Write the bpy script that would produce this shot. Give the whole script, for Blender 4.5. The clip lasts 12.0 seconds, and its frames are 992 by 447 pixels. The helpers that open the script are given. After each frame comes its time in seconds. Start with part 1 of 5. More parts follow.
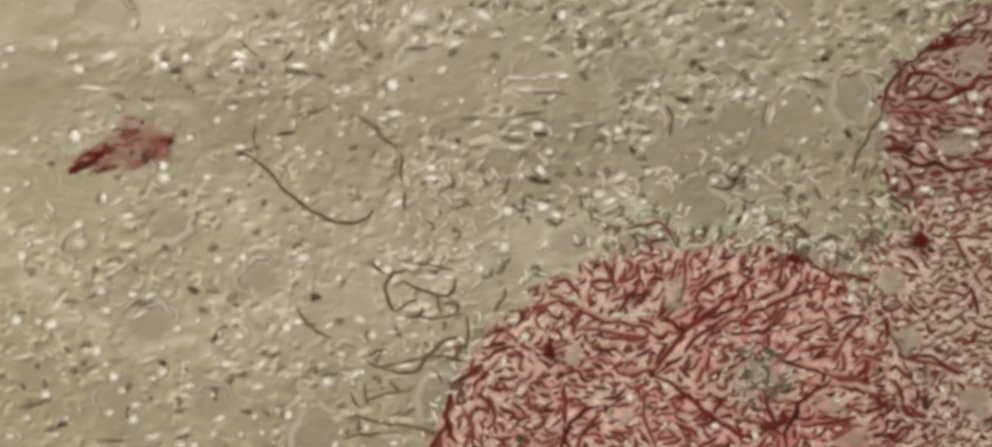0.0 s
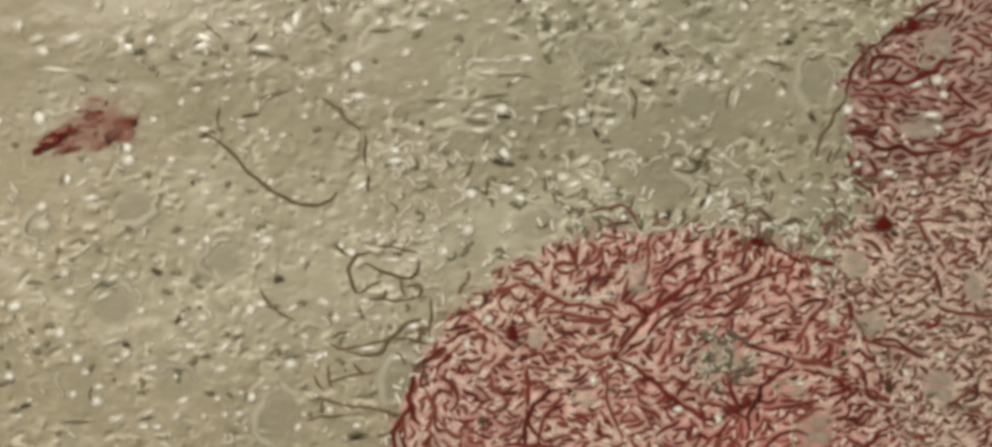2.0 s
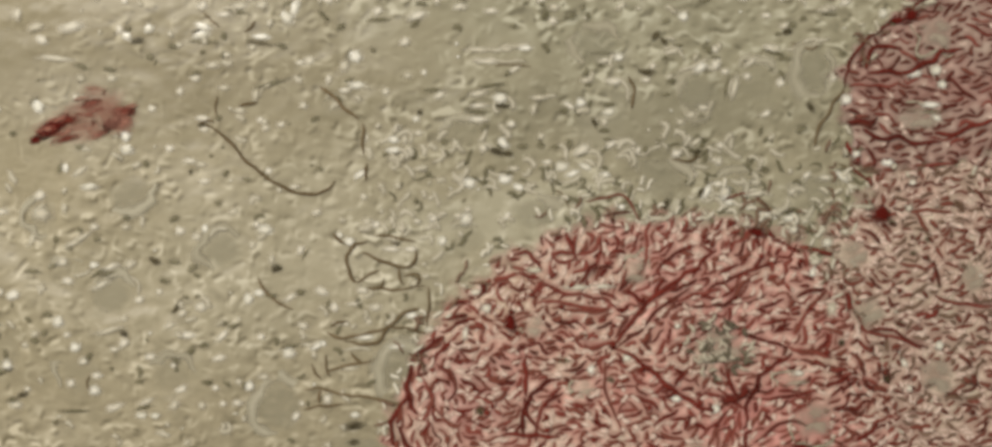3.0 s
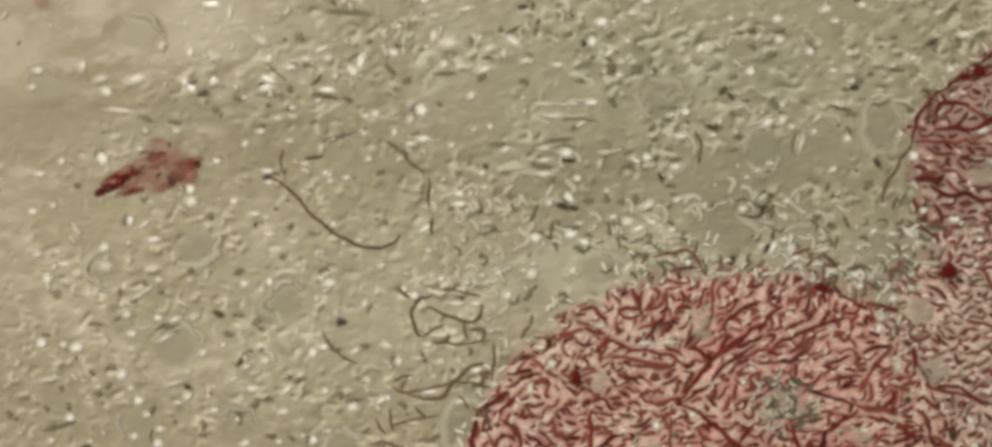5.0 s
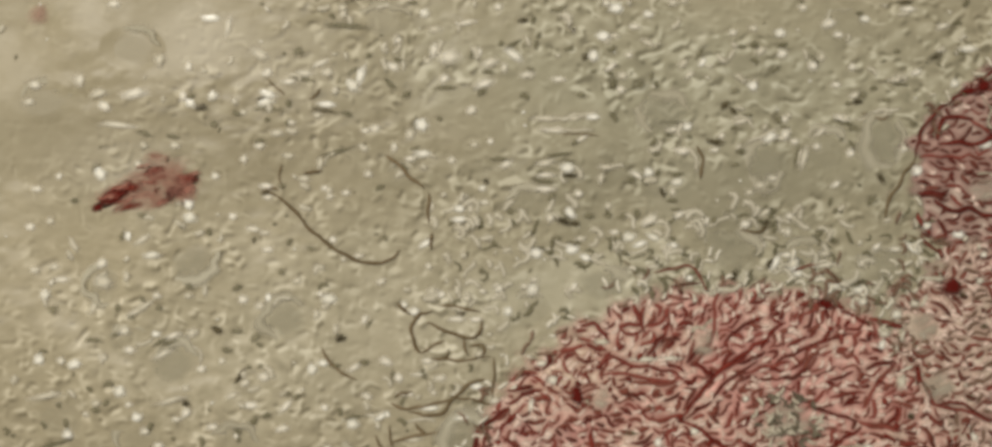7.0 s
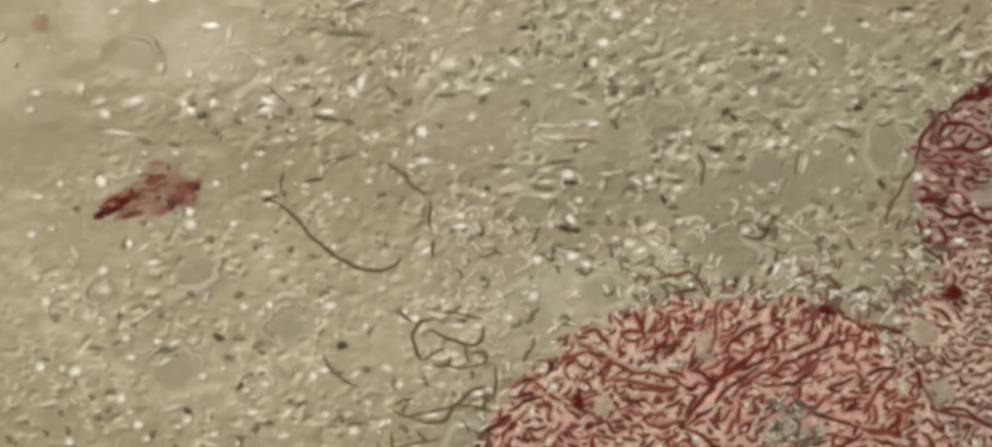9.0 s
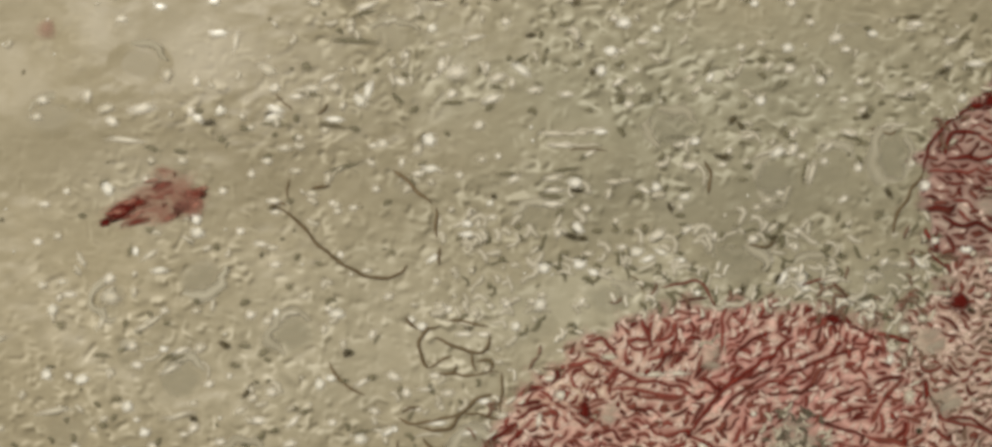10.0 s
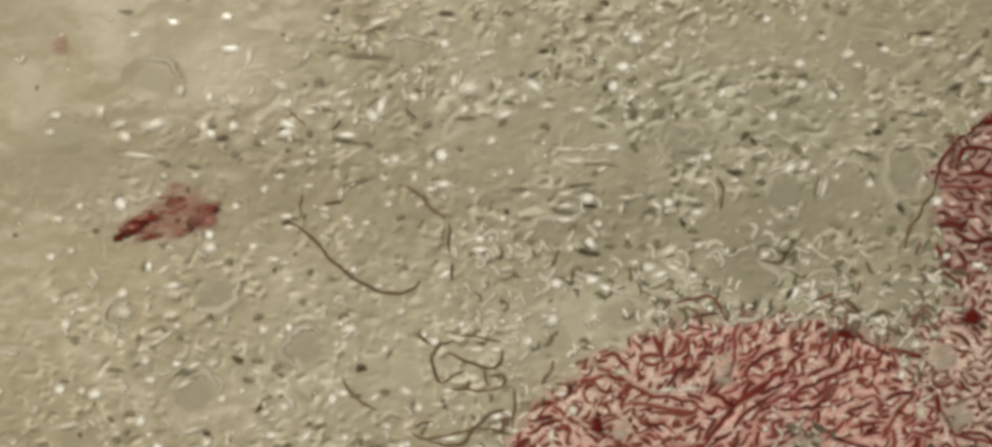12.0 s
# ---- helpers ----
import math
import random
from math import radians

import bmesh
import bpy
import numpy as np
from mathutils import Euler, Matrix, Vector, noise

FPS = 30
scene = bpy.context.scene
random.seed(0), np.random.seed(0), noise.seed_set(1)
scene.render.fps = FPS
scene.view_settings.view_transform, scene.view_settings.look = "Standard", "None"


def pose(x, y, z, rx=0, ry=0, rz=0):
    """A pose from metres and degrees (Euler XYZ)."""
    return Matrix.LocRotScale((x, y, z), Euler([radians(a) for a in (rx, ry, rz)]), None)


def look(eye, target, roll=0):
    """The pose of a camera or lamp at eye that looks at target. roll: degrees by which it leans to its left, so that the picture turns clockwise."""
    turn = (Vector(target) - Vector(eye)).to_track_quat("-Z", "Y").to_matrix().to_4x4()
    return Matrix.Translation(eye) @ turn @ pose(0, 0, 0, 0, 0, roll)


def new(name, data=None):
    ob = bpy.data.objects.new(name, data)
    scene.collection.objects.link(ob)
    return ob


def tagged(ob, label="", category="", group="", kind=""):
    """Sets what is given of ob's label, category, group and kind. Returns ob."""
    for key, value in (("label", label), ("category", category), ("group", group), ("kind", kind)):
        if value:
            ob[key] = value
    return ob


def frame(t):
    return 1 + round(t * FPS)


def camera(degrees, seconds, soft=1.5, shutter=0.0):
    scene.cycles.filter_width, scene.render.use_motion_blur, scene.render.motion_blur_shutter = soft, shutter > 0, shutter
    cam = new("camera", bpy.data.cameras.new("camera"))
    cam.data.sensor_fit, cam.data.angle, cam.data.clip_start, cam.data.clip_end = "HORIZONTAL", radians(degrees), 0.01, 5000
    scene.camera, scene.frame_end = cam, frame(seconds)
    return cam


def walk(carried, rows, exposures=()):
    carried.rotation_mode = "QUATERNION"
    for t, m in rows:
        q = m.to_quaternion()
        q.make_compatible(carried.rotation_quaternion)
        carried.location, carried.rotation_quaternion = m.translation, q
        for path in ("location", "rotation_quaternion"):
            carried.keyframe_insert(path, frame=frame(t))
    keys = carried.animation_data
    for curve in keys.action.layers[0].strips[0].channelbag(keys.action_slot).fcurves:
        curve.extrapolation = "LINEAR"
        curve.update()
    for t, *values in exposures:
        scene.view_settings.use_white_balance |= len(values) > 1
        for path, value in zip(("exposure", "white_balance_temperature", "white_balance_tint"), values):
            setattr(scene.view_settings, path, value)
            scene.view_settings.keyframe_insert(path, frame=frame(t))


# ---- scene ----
# A wet film on a microscope slide, modelled 1000 times life size: one micrometre of film is one millimetre here.
# Seen from straight above: x to the right, y towards the top of the picture, z up.
cam = camera(51.9, 12.0, soft=3.5)
PATH = [  # seconds, x, y, height, turn in degrees: the slide's jerky shift under the lens
    (0.0, 0.00000, -0.00000, 0.61646, 0.000),
    (0.1, 0.00383, 0.00490, 0.61655, -0.012),
    (0.2, 0.00907, 0.00055, 0.61664, -0.025),
    (0.3, 0.00584, -0.00323, 0.61673, -0.037),
    (0.4, 0.00702, -0.00413, 0.61682, -0.049),
    (0.5, 0.02490, -0.00795, 0.61692, -0.062),
    (0.6, 0.01352, -0.01371, 0.61607, -0.016),
    (0.7, -0.00602, -0.04254, 0.61523, 0.029),
    (0.8, -0.00692, -0.03390, 0.61438, 0.075),
    (1.0, 0.00121, -0.02392, 0.61271, 0.165),
    (1.1, 0.00192, -0.02576, 0.61341, 0.149),
    (1.2, 0.00359, -0.02846, 0.61412, 0.132),
    (1.3, 0.01037, -0.02713, 0.61482, 0.116),
    (1.5, 0.02724, -0.01563, 0.61624, 0.083),
    (1.7, 0.02033, -0.01702, 0.61634, 0.109),
    (2.0, 0.02200, -0.01052, 0.61649, 0.149),
    (2.2, 0.01884, -0.00807, 0.61664, 0.161),
    (2.5, 0.01988, -0.01333, 0.61687, 0.180),
    (2.7, 0.02332, -0.01795, 0.61659, 0.203),
    (4.3, -0.00745, -0.00541, 0.61434, 0.388),
    (4.4, -0.01950, -0.00230, 0.61421, 0.399),
    (4.5, -0.02393, 0.00709, 0.61407, 0.411),
    (4.6, -0.02336, 0.00762, 0.61408, 0.433),
    (4.7, -0.02311, 0.00386, 0.61409, 0.454),
    (5.0, -0.01662, 0.01571, 0.61414, 0.520),
    (5.2, -0.01601, 0.02690, 0.61438, 0.482),
    (5.5, -0.01365, 0.02059, 0.61474, 0.424),
    (5.8, -0.00518, 0.00556, 0.61539, 0.436),
    (6.0, 0.00567, 0.01151, 0.61582, 0.445),
    (6.1, -0.01142, 0.00687, 0.61545, 0.453),
    (6.2, -0.01351, 0.01302, 0.61508, 0.461),
    (6.3, -0.02095, 0.01705, 0.61472, 0.469),
    (6.4, -0.00129, 0.01722, 0.61435, 0.477),
    (6.5, 0.00463, 0.01420, 0.61398, 0.485),
    (6.6, -0.01105, 0.01613, 0.61312, 0.491),
    (6.7, -0.01514, 0.01940, 0.61226, 0.498),
    (6.8, -0.03453, 0.01947, 0.61140, 0.504),
    (6.9, -0.01762, 0.02528, 0.61054, 0.511),
    (7.0, -0.01698, 0.02490, 0.60968, 0.518),
    (7.2, -0.00603, 0.02083, 0.60975, 0.505),
    (8.8, -0.01639, 0.02974, 0.61033, 0.404),
    (9.0, -0.01763, 0.02909, 0.61040, 0.391),
    (9.2, -0.01639, 0.03168, 0.61025, 0.440),
    (9.5, -0.02255, 0.03313, 0.61002, 0.512),
    (9.8, -0.02289, 0.03308, 0.60973, 0.505),
    (10.0, -0.02168, 0.03376, 0.60953, 0.500),
    (10.3, -0.01992, 0.03599, 0.61017, 0.478),
    (10.5, -0.01728, 0.03407, 0.61059, 0.464),
    (10.7, -0.01476, 0.03399, 0.61024, 0.459),
    (11.0, -0.01406, 0.03117, 0.60972, 0.452),
    (11.2, -0.01750, 0.03592, 0.61009, 0.442),
    (11.5, -0.01767, 0.03274, 0.61066, 0.427),
    (11.6, -0.01346, 0.03075, 0.61066, 0.448),
    (11.7, -0.01413, 0.03306, 0.61067, 0.470),
    (11.8, -0.03483, 0.02809, 0.61068, 0.492),
    (11.9, -0.02995, 0.04143, 0.61068, 0.513),
    (12.0, -0.02932, 0.04294, 0.61069, 0.535),
]
walk(cam, [(t, pose(x, y, z, 0, 0, turn)) for t, x, y, z, turn in PATH])

# ---- light: an even fill from the world and an added warm lamp at the upper left ----
world = bpy.data.worlds.new("world_fill")
scene.world = world
world.use_nodes = True
world.node_tree.nodes["Background"].inputs[0].default_value = (1.0, 0.963, 0.902, 1)
world.node_tree.nodes["Background"].inputs[1].default_value = 0.445
# made-up unseen lamp above the film, added to bring out its relief
lamp = new("added_lamp", bpy.data.lights.new("added_lamp", "AREA"))
lamp.data.shape, lamp.data.size = "DISK", 0.6
lamp.data.energy, lamp.data.color = 34.0, (1.0, 0.94, 0.84)
lamp.matrix_world = look((-0.95, 0.9, 1.85), (0.05, 0.0, 0.0))

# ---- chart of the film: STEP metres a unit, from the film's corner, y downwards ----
STEP = 0.6 / 1568


def spot(x, y):
    return ((x - 784) * STEP, (353 - y) * STEP)


# ---- materials ----
def material(name, rough=0.5, spec=0.4):
    m = bpy.data.materials.new(name)
    m.use_nodes = True
    nodes, links = m.node_tree.nodes, m.node_tree.links
    bsdf = nodes["Principled BSDF"]
    bsdf.inputs["Roughness"].default_value = rough
    bsdf.inputs["Specular IOR Level"].default_value = spec
    return m, nodes, links, bsdf


def noise_node(nodes, links, scale, detail=3.0, stretch=(1, 1, 1), tilt=0.0, rough=0.55):
    at = nodes.new("ShaderNodeTexCoord")
    mp = nodes.new("ShaderNodeMapping")
    mp.inputs["Scale"].default_value = stretch
    mp.inputs["Rotation"].default_value = (0, 0, radians(tilt))
    tx = nodes.new("ShaderNodeTexNoise")
    tx.inputs["Scale"].default_value, tx.inputs["Detail"].default_value, tx.inputs["Roughness"].default_value = scale, detail, rough
    links.new(at.outputs["Object"], mp.inputs["Vector"])
    links.new(mp.outputs["Vector"], tx.inputs["Vector"])
    return tx.outputs["Fac"]


def ramp(nodes, links, fac, stops):
    r = nodes.new("ShaderNodeValToRGB")
    el = r.color_ramp.elements
    while len(el) < len(stops):
        el.new(0.5)
    for e, (p, c) in zip(el, stops):
        e.position, e.color = p, (*c, 1)
    links.new(fac, r.inputs["Fac"])
    return r.outputs["Color"]


def mix(nodes, links, a, b, fac, how="MIX"):
    m = nodes.new("ShaderNodeMix")
    m.data_type, m.blend_type = "RGBA", how
    for socket, value in ((m.inputs[0], fac), (m.inputs[6], a), (m.inputs[7], b)):
        if isinstance(value, (float, int)):
            socket.default_value = value
        elif isinstance(value, tuple):
            socket.default_value = (*value, 1)
        else:
            links.new(value, socket)
    return m.outputs[2]


def bump(nodes, links, bsdf, fac, strength, distance):
    b = nodes.new("ShaderNodeBump")
    b.inputs["Strength"].default_value, b.inputs["Distance"].default_value = strength, distance
    links.new(fac, b.inputs["Height"])
    links.new(b.outputs["Normal"], bsdf.inputs["Normal"])


def tint_patch(nodes, links, x, y, rx, ry, turn, hard=0.5):
    """A round tinted patch with a ragged rim: 1 inside, 0 outside."""
    px, py = spot(x, y)
    at = nodes.new("ShaderNodeTexCoord")
    wob = nodes.new("ShaderNodeTexNoise")
    wob.inputs["Scale"].default_value, wob.inputs["Detail"].default_value = 22, 4
    add = nodes.new("ShaderNodeMix")
    add.data_type, add.blend_type = "RGBA", "LINEAR_LIGHT"
    add.inputs[0].default_value = 0.04
    links.new(at.outputs["Object"], wob.inputs["Vector"])
    links.new(at.outputs["Object"], add.inputs[6])
    links.new(wob.outputs["Color"], add.inputs[7])
    mp = nodes.new("ShaderNodeMapping")
    mp.vector_type = "TEXTURE"
    mp.inputs["Location"].default_value = (px, py, 0)
    mp.inputs["Rotation"].default_value = (0, 0, radians(turn))
    mp.inputs["Scale"].default_value = (rx * STEP, ry * STEP, 1)
    links.new(add.outputs[2], mp.inputs["Vector"])
    g = nodes.new("ShaderNodeVectorMath")
    g.operation = "LENGTH"
    links.new(mp.outputs["Vector"], g.inputs[0])
    r = nodes.new("ShaderNodeMapRange")
    r.interpolation_type = "SMOOTHSTEP"
    r.inputs[1].default_value, r.inputs[2].default_value = 1 + hard, 1 - hard
    links.new(g.outputs["Value"], r.inputs[0])
    return r.outputs[0]


def scaled(nodes, links, fac, k):
    m = nodes.new("ShaderNodeMath")
    m.operation = "MULTIPLY"
    m.inputs[1].default_value = k
    links.new(fac, m.inputs[0])
    return m.outputs[0]


def film_material():
    m, nodes, links, bsdf = material("film", 0.42, 0.35)
    broad = noise_node(nodes, links, 9, 4, (1, 1.8, 1), -12)
    col = ramp(nodes, links, broad, [(0.3, (0.314, 0.269, 0.169)), (0.52, (0.343, 0.295, 0.190)), (0.72, (0.381, 0.333, 0.222))])
    smear = noise_node(nodes, links, 60, 4, (1, 2.4, 1), -8)
    col = mix(nodes, links, col, ramp(nodes, links, smear, [(0.32, (0.88, 0.88, 0.87)), (0.5, (1.0, 1.0, 1.0)), (0.68, (1.10, 1.10, 1.11))]), 1.0, "MULTIPLY")
    grain = noise_node(nodes, links, 140, 3, (1, 1.7, 1), -14)
    col = mix(nodes, links, col, ramp(nodes, links, grain, [(0.32, (0.90, 0.90, 0.89)), (0.5, (1.0, 1.0, 1.0)), (0.68, (1.10, 1.10, 1.12))]), 1.0, "MULTIPLY")
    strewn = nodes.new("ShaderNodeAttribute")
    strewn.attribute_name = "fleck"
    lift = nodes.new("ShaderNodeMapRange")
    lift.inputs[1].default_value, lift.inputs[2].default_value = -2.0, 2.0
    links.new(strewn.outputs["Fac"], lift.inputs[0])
    # pale debris and its painted dark crescents, both in the film's colour
    debris_shade_tone = ramp(nodes, links, lift.outputs[0], [(0.10, (0.55, 0.54, 0.50)), (0.5, (1.0, 1.0, 1.0)), (0.92, (1.60, 1.66, 1.84))])
    for x, y, rx, ry, turn, hard, tint, k in TINT_PATCHES:
        col = mix(nodes, links, col, tint, scaled(nodes, links, tint_patch(nodes, links, x, y, rx, ry, turn, hard), k))
    col = mix(nodes, links, col, debris_shade_tone, 1.0, "MULTIPLY")
    links.new(col, bsdf.inputs["Base Color"])
    bump(nodes, links, bsdf, noise_node(nodes, links, 120, 3, (1, 1.6, 1), -10), 0.08, 0.0012)
    return m


# broad lighter and darker tints of the film: chart x, y, half width, half height, turn, softness, tint, strength
TINT_PATCHES = [
    (1080, 190, 760, 400, 0, 0.8, (0.330, 0.300, 0.199), 0.6),
    (150, -10, 560, 200, -10, 0.8, (0.300, 0.256, 0.158), 0.85),
    (40, 330, 330, 330, 0, 0.8, (0.370, 0.318, 0.203), 0.5),
    (1050, 228, 350, 56, -2, 0.8, (0.248, 0.226, 0.148), 0.65),
    (1000, 60, 420, 110, -4, 0.8, (0.325, 0.308, 0.212), 0.55),
    (830, 385, 170, 45, 8, 0.7, (0.445, 0.415, 0.295), 0.55),
    (500, 470, 330, 120, 6, 0.8, (0.435, 0.392, 0.275), 0.45),
    (1140, 400, 260, 60, -4, 0.7, (0.425, 0.392, 0.278), 0.40),
    (230, 160, 350, 90, 6, 0.8, (0.275, 0.237, 0.148), 0.7),
]


def plain(name, stops, scale, rough, spec, bump_at=(0, 0, 0), by_thing=0.0, thin_rim=None, patchy=0.0):
    """A surface that varies between the stops by a fine grain, and a little from thing to thing."""
    m, nodes, links, bsdf = material(name, rough, spec)
    fac = noise_node(nodes, links, scale, 4)
    if by_thing:
        info = nodes.new("ShaderNodeObjectInfo")
        add = nodes.new("ShaderNodeMath")
        add.operation = "MULTIPLY_ADD"
        add.inputs[1].default_value = by_thing
        links.new(info.outputs["Random"], add.inputs[0])
        links.new(fac, add.inputs[2])
        low = nodes.new("ShaderNodeMath")
        low.operation = "SUBTRACT"
        low.inputs[1].default_value = by_thing / 2
        links.new(add.outputs[0], low.inputs[0])
        fac = low.outputs[0]
    links.new(ramp(nodes, links, fac, stops), bsdf.inputs["Base Color"])
    if bump_at[0]:
        bump(nodes, links, bsdf, noise_node(nodes, links, bump_at[0], 3), bump_at[1], bump_at[2])
    if thin_rim:
        # translucent where the body thins out: "core" is its thickness, 0 at the rim and 1 in the middle
        core = nodes.new("ShaderNodeAttribute")
        core.attribute_name = "core"
        r = nodes.new("ShaderNodeMapRange")
        r.interpolation_type = "SMOOTHSTEP"
        r.inputs[1].default_value, r.inputs[2].default_value, r.inputs[4].default_value = thin_rim
        links.new(core.outputs["Fac"], r.inputs[0])
        alpha = r.outputs[0]
        if patchy:
            p = nodes.new("ShaderNodeMapRange")
            p.inputs[1].default_value, p.inputs[2].default_value = 0.34, 0.60
            links.new(noise_node(nodes, links, patchy, 3, (1, 2.6, 1), -15), p.inputs[0])
            k = nodes.new("ShaderNodeMath")
            k.operation = "MULTIPLY"
            links.new(alpha, k.inputs[0])
            links.new(p.outputs[0], k.inputs[1])
            alpha = k.outputs[0]
        links.new(alpha, bsdf.inputs["Alpha"])
    return m


FILM = film_material()
BRIGHT = plain("bright_droplet", [(0.3, (0.70, 0.66, 0.53)), (0.7, (0.90, 0.87, 0.76))], 120, 0.25, 0.5, by_thing=0.3, thin_rim=(0.0, 0.80, 1.0))
PALE = plain("pale_droplet", [(0.25, (0.58, 0.53, 0.40)), (0.75, (0.82, 0.77, 0.64))], 150, 0.5, 0.2, by_thing=0.5, thin_rim=(0.0, 0.9, 0.95))
CURD = plain("pale_curd", [(0.25, (0.46, 0.415, 0.302)), (0.75, (0.66, 0.61, 0.48))], 150, 0.5, 0.2, thin_rim=(0.0, 1.0, 0.9))
OLIVE = plain("olive_granule", [(0.3, (0.145, 0.130, 0.070)), (0.7, (0.235, 0.210, 0.125))], 200, 0.5, 0.2, by_thing=0.4, thin_rim=(0.0, 0.95, 0.85))
SOOT = plain("dark_granule", [(0.3, (0.045, 0.034, 0.014)), (0.7, (0.115, 0.092, 0.044))], 200, 0.45, 0.2, by_thing=0.3, thin_rim=(0.0, 0.9, 0.85))
THREAD = plain("brown_thread", [(0.3, (0.110, 0.074, 0.034)), (0.7, (0.195, 0.140, 0.074))], 110, 0.6, 0.12, by_thing=0.3, thin_rim=(0.0, 0.55, 1.0))
CELL = plain("cell_body", [(0.3, (0.378, 0.350, 0.245)), (0.7, (0.418, 0.388, 0.278))], 60, 0.4, 0.3, (90, 0.1, 0.001), 0.2, thin_rim=(0.0, 0.5, 0.30))
FAINT = plain("faint_cell", [(0.3, (0.378, 0.345, 0.238)), (0.7, (0.418, 0.382, 0.270))], 60, 0.4, 0.3, thin_rim=(0.0, 0.5, 0.14))
RIM = plain("cell_halo_band", [(0.3, (0.43, 0.39, 0.282)), (0.7, (0.52, 0.48, 0.36))], 70, 0.7, 0.05, by_thing=0.4, thin_rim=(0.0, 1.0, 0.85))
RED = plain("red_thread", [(0.28, (0.100, 0.017, 0.010)), (0.5, (0.175, 0.033, 0.022)), (0.75, (0.240, 0.060, 0.042))], 80, 0.6, 0.12, by_thing=0.6, thin_rim=(0.0, 0.55, 1.0))
DEEP = plain("deep_red_thread", [(0.3, (0.085, 0.011, 0.006)), (0.7, (0.190, 0.028, 0.017))], 80, 0.6, 0.12, by_thing=0.4, thin_rim=(0.0, 0.55, 1.0))
MAROON = plain("brown_red_thread", [(0.3, (0.094, 0.023, 0.014)), (0.7, (0.195, 0.058, 0.038))], 80, 0.6, 0.12, by_thing=0.5, thin_rim=(0.0, 0.55, 1.0))
CLOT = plain("red_clot", [(0.3, (0.068, 0.006, 0.004)), (0.7, (0.130, 0.013, 0.008))], 130, 0.7, 0.05, by_thing=0.2, thin_rim=(0.0, 0.6, 1.0))
HAZE = plain("pink_haze", [(0.3, (0.32, 0.105, 0.075)), (0.7, (0.42, 0.215, 0.155))], 110, 0.6, 0.1, thin_rim=(0.0, 0.7, 0.56), patchy=80)
SMUDGE = plain("pink_smudge", [(0.3, (0.42, 0.26, 0.19)), (0.7, (0.45, 0.31, 0.22))], 60, 0.6, 0.1, thin_rim=(0.0, 1.0, 0.55))
ROD = plain("pale_rod", [(0.3, (0.575, 0.395, 0.312)), (0.7, (0.79, 0.625, 0.515))], 90, 0.4, 0.3, thin_rim=(0.0, 0.8, 0.95))
FRINGE = plain("fringe_strand", [(0.3, (0.125, 0.070, 0.042)), (0.7, (0.235, 0.145, 0.095))], 90, 0.6, 0.1, thin_rim=(0.0, 0.7, 0.9))
BARE_CELL = plain("bare_cell", [(0.3, (0.355, 0.300, 0.222)), (0.7, (0.430, 0.368, 0.275))], 60, 0.4, 0.3, (90, 0.2, 0.001), 0.3, thin_rim=(0.0, 0.8, 0.88), patchy=55)
ASH = plain("ash_strand", [(0.3, (0.42, 0.37, 0.27)), (0.7, (0.56, 0.50, 0.38))], 90, 0.4, 0.35, thin_rim=(0.0, 0.55, 1.0))
DUSK = plain("dusk_strand", [(0.3, (0.085, 0.068, 0.040)), (0.7, (0.17, 0.14, 0.09))], 90, 0.5, 0.3, thin_rim=(0.0, 0.55, 1.0))
STAINED = plain("pink_flake", [(0.3, (0.26, 0.085, 0.058)), (0.7, (0.40, 0.19, 0.135))], 90, 0.6, 0.1, by_thing=0.4, thin_rim=(0.0, 1.0, 0.75))
SMEAR = plain("red_smear", [(0.3, (0.13, 0.020, 0.012)), (0.7, (0.22, 0.060, 0.040))], 110, 0.7, 0.05, by_thing=0.3, thin_rim=(0.0, 0.8, 0.9))


def mat_material(name, stops, thread_halo, pools=()):
    """A stained mat: blotches of the stops, with a halo painted dark near threads and pale between."""
    m, nodes, links, bsdf = material(name, 0.45, 0.3)
    col = ramp(nodes, links, noise_node(nodes, links, 38, 5), stops)
    for x, y, rx, ry, turn, tint, k in pools:
        col = mix(nodes, links, col, tint, scaled(nodes, links, tint_patch(nodes, links, x, y, rx, ry, turn, 0.7), k))
    fine = noise_node(nodes, links, 170, 3)
    col = mix(nodes, links, col, ramp(nodes, links, fine, [(0.30, (0.86, 0.82, 0.80)), (0.5, (1.0, 1.0, 1.0)), (0.70, (1.14, 1.17, 1.18))]), 1.0, "MULTIPLY")
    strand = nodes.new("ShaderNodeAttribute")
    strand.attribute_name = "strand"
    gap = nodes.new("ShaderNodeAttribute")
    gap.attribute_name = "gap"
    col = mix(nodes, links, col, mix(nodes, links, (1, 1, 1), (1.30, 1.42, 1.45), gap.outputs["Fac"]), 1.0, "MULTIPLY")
    thread_halo_tones = ramp(nodes, links, noise_node(nodes, links, 70, 3), [(0.35, thread_halo), (0.65, tuple(0.55 * c for c in thread_halo))])
    col = mix(nodes, links, col, thread_halo_tones, strand.outputs["Fac"])
    links.new(col, bsdf.inputs["Base Color"])
    bump(nodes, links, bsdf, noise_node(nodes, links, 140, 3), 0.12, 0.0012)
    core = nodes.new("ShaderNodeAttribute")
    core.attribute_name = "core"
    r = nodes.new("ShaderNodeMapRange")
    r.interpolation_type = "SMOOTHSTEP"
    r.inputs[2].default_value = 0.9
    links.new(core.outputs["Fac"], r.inputs[0])
    links.new(r.outputs[0], bsdf.inputs["Alpha"])  # the mat thins out to clear jelly at its rim
    return m


